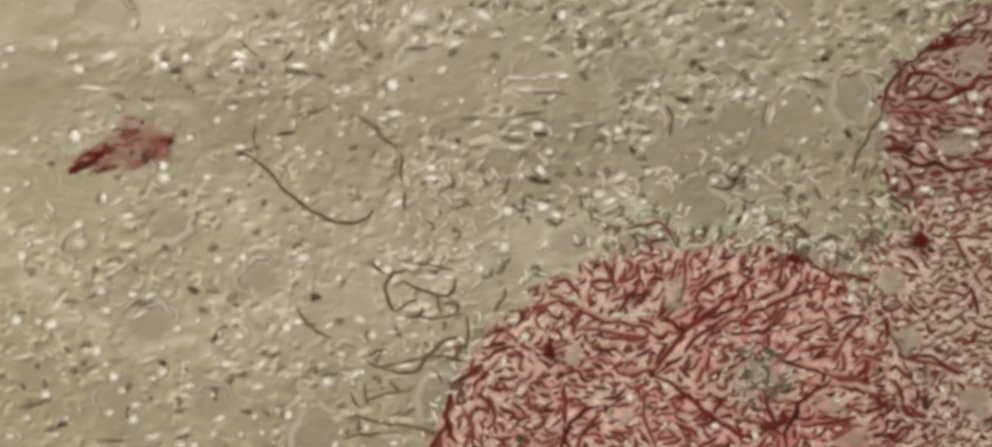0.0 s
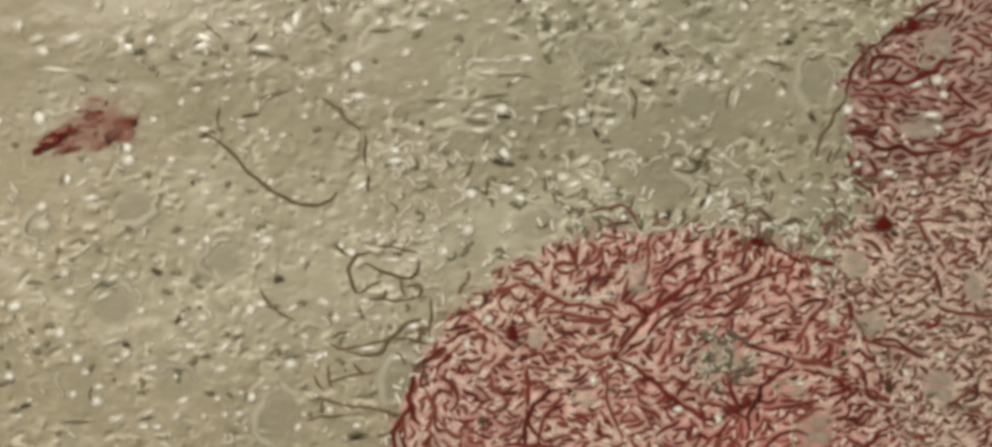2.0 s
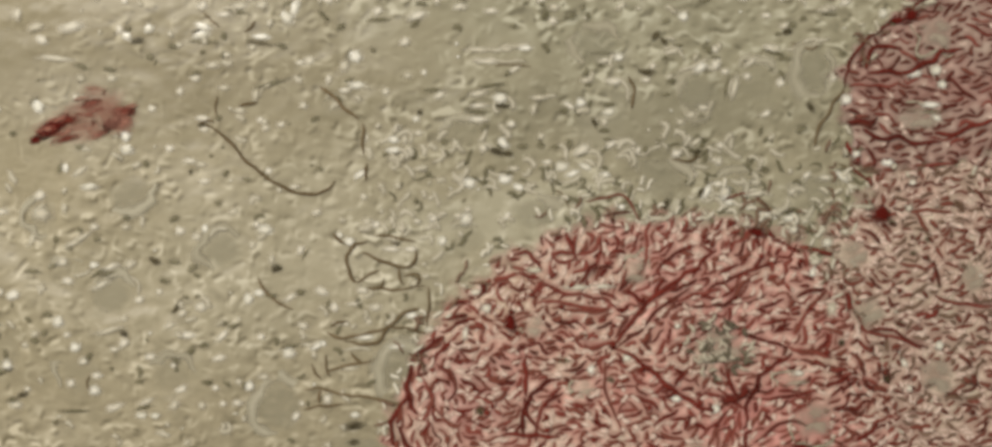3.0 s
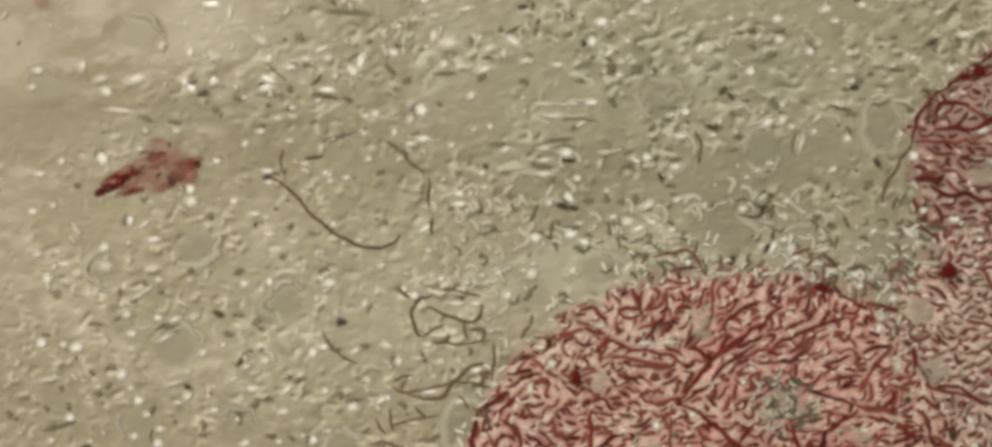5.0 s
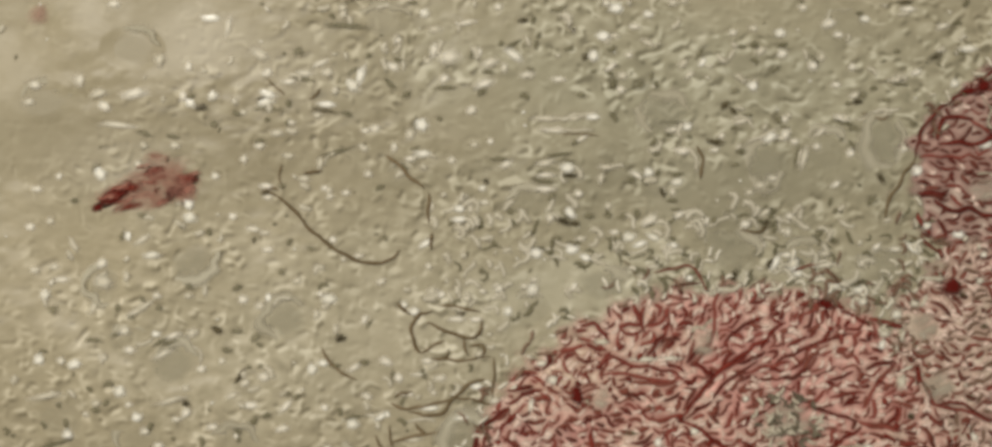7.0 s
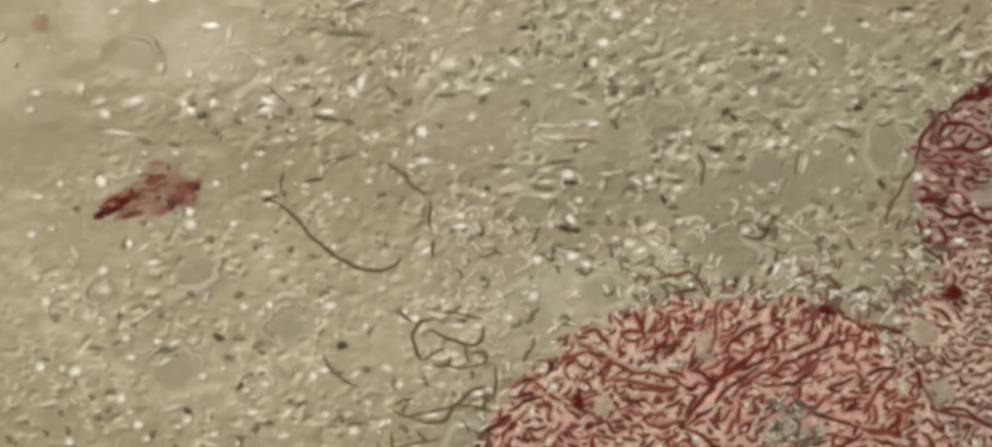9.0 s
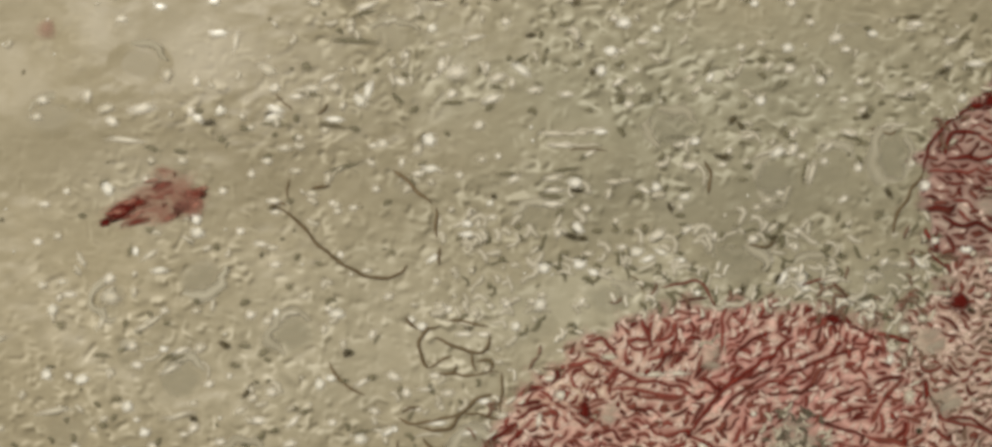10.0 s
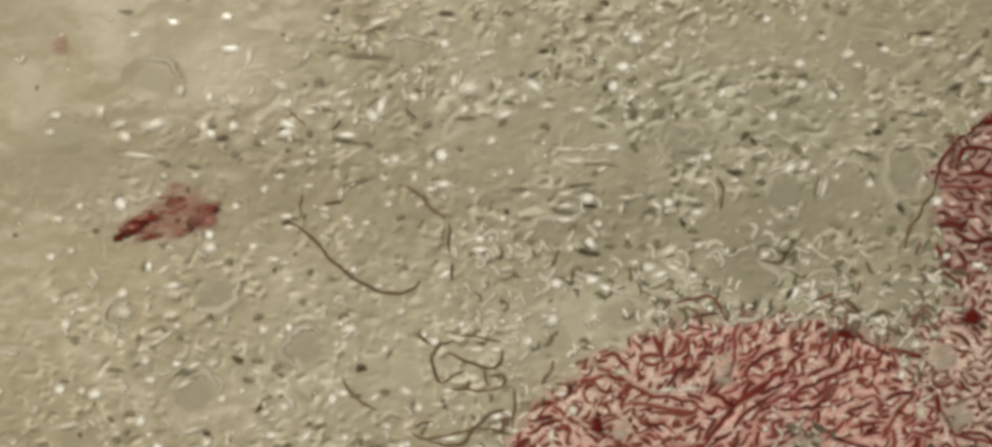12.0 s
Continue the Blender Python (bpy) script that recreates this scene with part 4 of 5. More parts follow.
PLAIN_CELL = "pale grey-green flat round cell sunk in the film"
for x, y, rx, ry, turn, start, sweep in CLEAR_CELLS:
    cell(x, y, rx, ry, turn, PLAIN_CELL, start=start, sweep=min(340, sweep * 1.35), wall=34.0 if x > 650 else 28.0)
for x, y, rx, ry, turn, start, sweep in FAINT_CELLS:
    cell(x, y, rx, ry, turn, "faint pale cell almost level with the film", rise=0.0003, start=start, sweep=sweep, wall=20.0, skin=FAINT)
for k, (x, y, rx, ry) in enumerate(BARE):
    tops = [f for f, d in ((low_top, low_depth), (lobe_top, lobe_depth), (thin_top, thin_depth)) if d(*spot(x, y)) > 0]
    cell(x, y, rx * 0.92, ry * 0.92, 20 * (k % 3) - 20, "pale grey cell bare among the red threads", tops[0] if tops else height, 0.0019, 30 + 50 * (k % 4), 150, 7.0, BARE_CELL, 0.45)


# ---- brown threads that lie loose on the film ----
def loose_thread(points, width, label):
    tagged(new("thread", thread_mesh("thread", points, width, THREAD)), label, "thread", "loose brown threads")


HOOK = "long hooked dark brown thread on the pale film"
loose_thread([(376, 242), (400, 250), (430, 278), (460, 308), (490, 332), (520, 347), (555, 352), (578, 343), (590, 331)], 6.0, HOOK)
FORK = "dark brown thread, bent and broken at the middle"
loose_thread([(566, 183), (582, 194), (598, 212), (628, 234)], 6.5, FORK)
loose_thread([(634, 240), (633, 262), (632, 290)], 5.5, FORK)
loose_thread([(640, 303), (637, 318), (640, 330)], 5.5, FORK)
CURL = "curled brown thread at the edge of the red colony"
for pts, w in [
    ([(588, 413), (596, 424), (606, 433)], 5.5), ([(640, 424), (617, 436), (607, 450), (614, 470), (624, 492)], 6.0),
    ([(632, 445), (660, 455), (690, 466), (711, 460), (721, 438)], 6.0), ([(648, 416), (680, 419), (716, 429)], 4.5),
    ([(612, 476), (624, 492), (645, 478), (660, 470)], 4.0), ([(645, 500), (690, 501), (735, 498)], 4.0), ([(738, 497), (739, 528), (735, 566)], 4.5),
    ([(577, 570), (602, 580), (640, 571), (676, 565)], 5.0), ([(583, 563), (595, 555), (612, 552)], 5.0),
    ([(604, 583), (640, 590), (666, 576), (690, 546), (716, 534), (734, 540)], 5.5), ([(676, 563), (708, 566), (735, 571)], 4.5),
    ([(690, 465), (691, 482), (700, 496)], 4.5), ([(640, 500), (664, 499), (668, 484)], 4.5), ([(698, 482), (716, 477), (724, 488), (706, 501)], 4.5),
    ([(576, 632), (608, 623), (642, 617)], 4.5), ([(615, 602), (624, 612), (634, 618)], 5.5), ([(555, 620), (560, 636), (570, 646)], 4.0), ([(576, 605), (577, 625), (584, 640)], 4.0),
]:
    loose_thread(pts, w * 1.12, CURL)
LONG = "thin brown thread running towards the red colony"
for pts, w in [
    ([(545, 660), (567, 659), (602, 668), (650, 673), (682, 681), (708, 678)], 5.0), ([(567, 660), (566, 682)], 5.0), ([(543, 692), (575, 686), (606, 683)], 4.5),
    ([(468, 484), (484, 508), (500, 522), (524, 537)], 4.5), ([(630, 618), (655, 612), (660, 600)], 3.5),
]:
    loose_thread(pts, w * 1.08, LONG)
BIT = "short brown thread end sunk in the film"
for pts, w in [
    ([(404, 198), (400, 218), (408, 238)], 3.5), ([(1052, 164), (1060, 186), (1057, 216)], 6.0), ([(446, 98), (458, 90), (464, 80)], 4.5), ([(438, 213), (452, 209), (468, 205)], 6.0),
    ([(1346, 274), (1352, 242), (1374, 206), (1394, 176)], 7.0), ([(1120, 296), (1150, 297), (1164, 286)], 5.0), ([(1310, 108), (1340, 120), (1352, 112)], 4.0),
    ([(380, 65), (400, 84), (408, 92)], 4.0), ([(842, 150), (860, 146), (900, 150)], 3.0), ([(205, 640), (200, 655), (212, 672)], 3.5), ([(935, 345), (950, 352), (958, 372)], 4.0),
    ([(1420, 400), (1440, 412), (1455, 425)], 5.0), ([(1385, 300), (1400, 308), (1412, 320)], 4.0), ([(1260, 355), (1280, 372), (1296, 392)], 4.5), ([(372, 242), (388, 236), (400, 240)], 4.0),
]:
    loose_thread(pts, w, BIT)

# ---- pale strands of jelly ----
def pale_strand(points, width, label):
    tagged(new("strand", thread_mesh("strand", points, width, CURD, top_of, 0.15, flat=0.25)), label, "strand", "pale strands")


STREAK = "straight pale streak lying along the film's grain"
for pts, w in [
    ([(800, 122), (840, 124), (868, 119), (898, 116)], 10), ([(802, 142), (840, 138), (892, 143)], 9), ([(803, 194), (820, 191), (834, 189)], 10), ([(803, 214), (834, 212)], 9),
    ([(803, 236), (820, 233), (836, 232)], 10), ([(1000, 140), (1022, 139), (1046, 132)], 10), ([(905, 200), (922, 196), (942, 198)], 9), ([(655, 268), (674, 264), (692, 266)], 9),
    ([(668, 285), (686, 281), (708, 284)], 10), ([(1350, 59), (1374, 56)], 9), ([(20, 569), (42, 565), (62, 560)], 9), ([(215, 576), (232, 569), (248, 564)], 8), ([(236, 602), (252, 595), (268, 586)], 8),
]:
    pale_strand(pts, w, STREAK)
BENT = "bent pale strand of jelly on the grey-green film"
for pts, w in [
    ([(1012, 168), (1038, 169), (1050, 184), (1053, 206)], 10), ([(1105, 121), (1124, 119), (1145, 136)], 9), ([(1128, 160), (1156, 150), (1180, 133)], 10), ([(1216, 165), (1211, 196)], 10),
    ([(1300, 122), (1330, 110), (1372, 101)], 10), ([(920, 300), (927, 320), (948, 336)], 9), ([(948, 336), (964, 330), (978, 316)], 9), ([(597, 192), (624, 180), (646, 189)], 10),
    ([(168, 440), (180, 428), (197, 416)], 9), ([(178, 486), (190, 482), (206, 468)], 9), ([(214, 502), (236, 482), (264, 480)], 8), ([(264, 480), (278, 494), (276, 514)], 8),
    ([(1150, 318), (1160, 304), (1162, 290)], 8), ([(1170, 365), (1186, 352), (1180, 338)], 10), ([(1192, 352), (1206, 350), (1210, 336)], 9), ([(1230, 352), (1262, 345), (1284, 352)], 10),
    ([(390, 425), (404, 410), (424, 412)], 9), ([(600, 600), (628, 596), (650, 600)], 8), ([(535, 590), (556, 594), (574, 586)], 9), ([(470, 200), (480, 182), (500, 176)], 8),
]:
    pale_strand(pts, w, BENT)

# ---- droplets and granules ----
droplets(BRIGHT, [(200, -70, 14, 8, 0), (285, -79, 16, 10, 0), (292, -29, 24, 9, 0), (626, -39, 12, 12, 0), (904, -6, 18, 12, 0), (924, -50, 18, 13, 0), (975, -42, 14, 10, 0), (1129, -83, 12, 10, 0), (1181, -14, 14, 12, 0), (1313, -37, 14, 9, 0), (1475, 8, 22, 9, 0), (262, 105, 14, 10, -20), (296, 93, 14, 11, 20), (380, 103, 20, 10, 10), (383, 90, 20, 10, -20), (475, 105, 24, 8, 0), (515, 75, 18, 13, -45), (527, 60, 24, 10, 70)])
droplets(BRIGHT, [(623, 135, 17, 16, 0), (765, 25, 26, 11, -35), (889, 25, 14, 14, 0), (890, 120, 18, 7, 5), (1038, 134, 13, 10, 0), (1060, 33, 14, 8, 50), (1138, 70, 14, 12, 0), (1165, 150, 20, 11, 30), (1455, 62, 12, 12, 0), (1502, 157, 18, 12, 0), (1537, 153, 16, 14, 0), (122, 216, 18, 13, -40), (168, 312, 12, 9, 80), (260, 262, 12, 12, 0), (262, 283, 18, 12, 0), (625, 180, 22, 10, 0)])
droplets(BRIGHT, [(630, 320, 20, 8, 30), (683, 265, 14, 9, 0), (683, 282, 20, 8, 0), (718, 233, 10, 8, 0), (850, 200, 20, 13, 0), (855, 270, 18, 11, -50), (858, 327, 18, 12, 0), (948, 307, 18, 13, 0), (965, 318, 18, 8, 20), (978, 205, 13, 12, 0), (985, 307, 20, 8, -20), (1015, 320, 16, 8, 0), (1022, 220, 16, 9, 10), (1390, 320, 24, 9, -40), (1395, 200, 14, 14, 0), (1410, 285, 12, 10, 30), (1460, 298, 16, 9, 0), (1530, 207, 24, 8, 0)])
droplets(BRIGHT, [(1537, 228, 14, 8, -20), (1547, 175, 12, 11, 0), (35, 405, 13, 13, 0), (205, 342, 22, 8, 5), (210, 465, 12, 8, 0), (385, 407, 12, 9, 80), (480, 408, 20, 12, 0), (597, 417, 10, 9, 0), (613, 427, 14, 11, 0), (760, 425, 12, 12, 0), (797, 390, 16, 12, 60), (803, 333, 15, 13, 0), (880, 340, 16, 9, -20), (1042, 370, 9, 7, 0), (1177, 345, 24, 9, 60), (1207, 348, 18, 11, 60), (1213, 362, 14, 9, 0), (1310, 387, 18, 10, 0)])
droplets(BRIGHT, [(1346, 473, 14, 9, 70), (1370, 425, 12, 11, 0), (30, 506, 15, 14, 0), (72, 624, 14, 12, 0), (86, 512, 18, 11, 20), (157, 554, 15, 14, 0), (183, 594, 14, 12, 0), (455, 517, 14, 12, 80), (472, 508, 14, 9, 0), (518, 603, 16, 13, 0), (562, 592, 20, 7, 30), (572, 588, 8, 8, 0), (640, 578, 26, 6, 5), (690, 592, 24, 7, 5), (712, 543, 16, 8, 0), (995, 626, 12, 10, 80), (1050, 607, 11, 9, 0), (1130, 557, 8, 8, 0)])
droplets(BRIGHT, [(1320, 630, 14, 8, 0), (1547, 587, 12, 12, 0), (212, 663, 14, 13, 0), (288, 702, 16, 8, 0), (310, 702, 14, 8, 0), (457, 655, 14, 12, 60), (623, 700, 12, 8, 0), (1130, 672, 14, 8, 0), (1192, 688, 14, 12, 60)])
droplets(PALE, [(141, -49, 16, 9, 0), (319, -16, 30, 8, 80), (443, -77, 14, 9, 0), (498, -46, 12, 10, 0), (522, -73, 30, 8, 20), (562, -98, 16, 10, 0), (585, 3, 10, 10, 0), (636, -77, 20, 7, 0), (641, -14, 20, 10, 0), (691, -25, 30, 8, 10), (740, -50, 12, 9, 0), (849, -36, 12, 10, 0), (909, -58, 12, 9, 0), (922, -7, 14, 8, 0), (953, -22, 16, 8, 0), (958, -97, 14, 9, 0), (975, 3, 20, 8, -30), (1013, -60, 14, 10, 0)])
droplets(PALE, [(1018, -97, 12, 8, 0), (1107, -14, 12, 9, 0), (1139, -21, 12, 9, 0), (1186, -84, 14, 9, 0), (1216, -54, 14, 9, 0), (1256, -30, 20, 12, 20), (1272, -12, 14, 8, 0), (1379, -52, 20, 8, 0), (1434, -27, 20, 9, 20), (10, 105, 16, 10, 0), (20, 78, 16, 10, 0), (90, 70, 18, 14, 70), (120, 90, 26, 12, 15), (128, 110, 18, 12, -20), (150, 139, 50, 8, -5), (175, 90, 36, 14, 10), (213, 37, 18, 14, 70), (250, 93, 14, 10, 80)])
droplets(PALE, [(258, 47, 14, 9, 80), (345, 118, 10, 8, 0), (370, 28, 30, 14, -30), (380, 58, 14, 8, 0), (382, 55, 12, 10, 0), (397, 150, 18, 9, 0), (415, 70, 20, 8, 0), (420, 133, 12, 8, 0), (440, 57, 24, 10, 0), (460, 122, 12, 8, 0), (465, 40, 26, 8, 25), (475, 55, 18, 12, 0), (535, 145, 14, 8, 0), (550, 142, 16, 12, 0), (577, 45, 18, 10, -25), (605, 150, 16, 13, 60), (630, 35, 12, 10, 0), (640, 18, 22, 10, 80)])
droplets(PALE, [(657, 63, 14, 11, 40), (665, 30, 28, 18, 0), (700, 112, 16, 12, 30), (705, 165, 12, 9, 0), (710, 22, 14, 8, 80), (720, 70, 28, 12, 20), (727, 38, 26, 12, 20), (730, 160, 9, 9, 0), (750, 45, 14, 9, 80), (785, 56, 20, 9, 10), (815, 123, 36, 7, 0), (830, 142, 34, 6, 0), (835, 62, 20, 8, 0), (860, 122, 20, 7, 5), (872, 154, 18, 6, 30), (916, 42, 20, 8, 40), (932, 77, 12, 10, 0), (935, 55, 14, 10, 0)])
droplets(PALE, [(945, 23, 10, 8, 0), (1015, 138, 16, 7, 0), (1030, 35, 16, 10, 30), (1040, 52, 16, 8, 40), (1090, 148, 10, 10, 0), (1120, 125, 26, 7, 10), (1150, 15, 16, 10, 30), (1185, 18, 14, 12, 0), (1185, 150, 14, 8, 0), (1190, 120, 10, 10, 0), (1190, 145, 16, 12, 60), (1205, 155, 12, 8, 0), (1235, 35, 14, 12, 0), (1240, 163, 12, 10, 0), (1246, 140, 24, 8, 40), (1248, 22, 12, 12, 0), (1272, 65, 14, 8, 0), (1280, 118, 24, 9, -15)])
droplets(PALE, [(1285, 118, 14, 10, -30), (1296, 37, 11, 10, 0), (1300, 82, 16, 8, 20), (1365, 57, 22, 8, 0), (1375, 165, 14, 11, 60), (1395, 45, 16, 9, 20), (10, 300, 14, 10, 0), (20, 240, 16, 8, 0), (42, 290, 12, 10, 0), (55, 220, 10, 9, 0), (180, 200, 10, 8, 0), (190, 318, 26, 8, 35), (237, 170, 14, 10, 0), (300, 217, 12, 10, 0), (327, 280, 12, 10, 0), (345, 190, 12, 10, 70), (360, 300, 20, 8, -5), (370, 170, 16, 10, 0)])
droplets(PALE, [(378, 305, 16, 8, 0), (380, 232, 20, 8, 0), (382, 250, 16, 8, 0), (415, 185, 18, 8, 0), (440, 220, 16, 8, 0), (465, 195, 18, 9, 80), (472, 235, 10, 8, 0), (478, 238, 12, 10, 0), (480, 247, 12, 10, 0), (485, 315, 10, 9, 0), (505, 242, 12, 8, 0), (540, 212, 12, 10, 0), (580, 170, 14, 9, 80), (605, 188, 14, 8, 0), (640, 262, 14, 5, 85), (670, 190, 12, 10, 0), (700, 265, 14, 8, 80), (722, 255, 12, 8, 0)])
droplets(PALE, [(755, 195, 18, 9, 30), (815, 193, 24, 8, 10), (815, 212, 24, 7, 0), (815, 233, 26, 7, 0), (824, 278, 11, 10, 0), (868, 240, 12, 9, 0), (872, 310, 14, 7, 0), (903, 215, 16, 8, 80), (910, 198, 24, 7, 0), (915, 258, 10, 10, 0), (925, 300, 14, 8, 0), (960, 210, 20, 7, -30), (980, 280, 26, 12, 30), (985, 170, 14, 8, 0), (1015, 236, 12, 10, 80), (1025, 272, 16, 8, 30), (1030, 172, 24, 9, 0), (1068, 280, 12, 6, 80)])
droplets(PALE, [(1080, 170, 14, 7, 0), (1128, 285, 14, 11, 0), (1133, 236, 12, 9, 0), (1150, 225, 16, 10, 0), (1155, 318, 12, 10, 0), (1160, 266, 20, 8, 40), (1170, 213, 16, 9, 0), (1190, 295, 14, 8, 0), (1196, 297, 12, 10, 80), (1198, 272, 12, 9, 0), (1220, 180, 32, 8, 75), (1270, 222, 16, 8, 30), (1293, 173, 12, 12, 0), (1335, 318, 14, 8, 40), (1365, 322, 18, 8, 0), (18, 367, 14, 10, 0), (48, 362, 14, 9, 0), (60, 382, 20, 8, 0)])
droplets(PALE, [(112, 425, 22, 10, 60), (125, 355, 16, 12, 40), (128, 384, 26, 18, 0), (162, 460, 16, 14, 0), (165, 375, 16, 9, 80), (180, 430, 30, 8, 25), (195, 420, 28, 7, 35), (212, 405, 12, 9, 0), (235, 468, 24, 8, 20), (260, 405, 12, 8, 0), (265, 464, 14, 13, 0), (270, 462, 12, 8, 0), (345, 410, 14, 12, 0), (372, 420, 14, 10, 0), (383, 332, 16, 9, 0), (430, 380, 16, 9, 15), (460, 432, 14, 9, 80), (466, 400, 10, 8, 0)])
droplets(PALE, [(490, 455, 14, 9, 80), (525, 340, 14, 7, 0), (535, 440, 14, 9, 60), (560, 380, 14, 9, 20), (635, 355, 10, 9, 0), (640, 395, 16, 12, 0), (655, 400, 12, 10, 0), (680, 438, 24, 7, 0), (690, 338, 10, 9, 0), (695, 405, 12, 10, 0), (710, 438, 16, 7, 0), (745, 390, 12, 10, 0), (785, 385, 12, 8, 0), (800, 390, 14, 10, 80), (800, 375, 12, 9, 0), (862, 385, 14, 8, 45), (905, 470, 20, 8, 0), (1195, 333, 16, 8, 0)])
droplets(PALE, [(1205, 345, 16, 12, 40), (1240, 395, 12, 12, 0), (1255, 330, 16, 8, 0), (1256, 348, 30, 7, 10), (1270, 380, 20, 10, 0), (1312, 345, 10, 10, 0), (1315, 405, 14, 10, 0), (1350, 455, 14, 10, 0), (1398, 407, 12, 9, 0), (1495, 370, 10, 10, 0), (1500, 330, 10, 8, 0), (40, 563, 46, 8, 10), (64, 508, 12, 10, 0), (120, 573, 14, 9, 15), (170, 575, 10, 8, 0), (170, 490, 16, 10, 0), (195, 617, 14, 11, 0), (215, 640, 14, 9, 0)])
droplets(PALE, [(220, 497, 30, 8, 25), (235, 568, 40, 8, 15), (243, 598, 12, 7, 0), (257, 550, 12, 9, 0), (258, 588, 14, 10, 35), (280, 520, 14, 10, 20), (300, 610, 16, 9, 0), (312, 507, 9, 9, 0), (330, 560, 18, 9, 20), (337, 623, 8, 8, 0), (350, 540, 14, 9, 30), (360, 575, 20, 10, 0), (380, 530, 16, 12, 0), (410, 610, 20, 9, 15), (415, 575, 24, 8, 45), (440, 648, 10, 8, 0), (475, 577, 12, 9, 0), (480, 640, 16, 9, 0)])
droplets(PALE, [(520, 515, 20, 8, 30), (540, 560, 14, 9, -20), (570, 505, 20, 12, -20), (590, 530, 12, 12, 0), (608, 556, 10, 7, 0), (615, 627, 24, 7, 0), (620, 525, 20, 7, 0), (635, 503, 16, 8, 0), (645, 553, 10, 9, 0), (655, 530, 18, 10, 0), (715, 492, 12, 10, 0), (740, 565, 14, 9, 0), (797, 570, 18, 8, 80), (830, 530, 14, 12, 0), (970, 497, 40, 7, 0), (1010, 495, 30, 7, 0), (1375, 530, 20, 14, 80), (1490, 615, 14, 9, -50)])
droplets(PALE, [(15, 690, 16, 12, 0), (40, 662, 14, 10, 0), (85, 688, 20, 10, 0), (103, 662, 10, 7, 0), (175, 652, 12, 11, 0), (240, 690, 16, 7, 0), (245, 690, 24, 8, 25), (295, 680, 24, 8, 20), (340, 685, 16, 11, 40), (350, 660, 18, 9, 25), (383, 685, 10, 10, 0), (403, 658, 10, 8, 0), (415, 683, 10, 8, 0), (437, 682, 13, 9, 0), (530, 702, 14, 9, 60), (540, 682, 8, 8, 0), (580, 675, 14, 11, 80), (1500, 655, 12, 9, 0)])
# some granules are added to stand in for dark halos beside bright droplets
granules(OLIVE, [(126, -84, 18, 7, 0), (453, -87, 14, 8, 40), (503, -18, 60, 8, 0), (522, -63, 30, 5, 10), (607, -57, 14, 6, 0), (721, -89, 12, 7, 0), (765, 8, 26, 6, 30), (795, -29, 12, 6, 80), (834, -46, 16, 6, 0), (978, -102, 16, 7, 0), (1117, -88, 14, 7, 0), (1120, 8, 12, 6, 0), (1140, 5, 12, 10, 0), (1185, 5, 16, 7, 15), (1246, -94, 14, 7, 0), (1305, -45, 10, 6, 0), (190, 152, 20, 7, -15), (233, 156, 18, 8, -5)])
granules(OLIVE, [(264, 93, 10, 8, 0), (298, 137, 12, 9, 0), (335, 120, 14, 8, 0), (370, 162, 14, 6, 15), (382, 113, 36, 7, 0), (430, 22, 14, 12, 0), (440, 66, 24, 6, -10), (505, 120, 14, 8, 0), (515, 52, 18, 6, 35), (570, 70, 14, 6, -45), (573, 73, 16, 7, -40), (585, 35, 14, 7, -20), (598, 88, 14, 8, 30), (612, 136, 22, 5, 80), (650, 125, 8, 8, 0), (660, 77, 30, 6, 0), (700, 22, 14, 6, 80), (715, 80, 14, 9, 0)])
granules(OLIVE, [(725, 52, 18, 6, 0), (790, 47, 12, 6, 0), (862, 160, 12, 6, 45), (870, 85, 14, 9, -30), (920, 70, 14, 11, 80), (962, 70, 18, 12, 0), (980, 58, 16, 7, 80), (1010, 127, 30, 5, 0), (1010, 148, 12, 5, 0), (1055, 20, 22, 5, 60), (1110, 77, 14, 10, 0), (1130, 115, 16, 6, 0), (1180, 122, 10, 9, 0), (1190, 133, 12, 6, 0), (1237, 28, 18, 6, -50), (1285, 126, 30, 5, -15), (1290, 95, 8, 6, 0), (1300, 135, 18, 8, 0)])
granules(OLIVE, [(1312, 83, 14, 10, 40), (1330, 70, 12, 6, 0), (1350, 90, 12, 7, 0), (1370, 65, 24, 4, 0), (1465, 16, 20, 5, 0), (80, 258, 12, 8, 0), (113, 207, 14, 7, 45), (158, 312, 16, 7, 75), (187, 280, 12, 8, 0), (405, 232, 10, 8, 0), (490, 178, 40, 6, 15), (565, 312, 10, 8, 0), (612, 172, 14, 5, 20), (737, 318, 9, 9, 0), (745, 187, 26, 6, 0), (762, 270, 10, 8, 0), (815, 222, 30, 5, 0), (826, 246, 14, 6, 40)])
granules(OLIVE, [(835, 180, 36, 5, 10), (835, 310, 12, 7, 0), (850, 189, 16, 4, 0), (860, 317, 22, 5, 0), (885, 275, 12, 7, 0), (915, 275, 12, 8, 0), (925, 312, 10, 8, 0), (937, 276, 14, 8, 30), (952, 219, 14, 8, 0), (960, 272, 14, 9, 80), (982, 287, 16, 5, 30), (990, 178, 12, 5, 0), (992, 207, 12, 5, 80), (1015, 310, 12, 7, 0), (1015, 250, 16, 6, 0), (1020, 264, 12, 5, 0), (1022, 209, 18, 6, 10), (1057, 282, 8, 6, 0)])
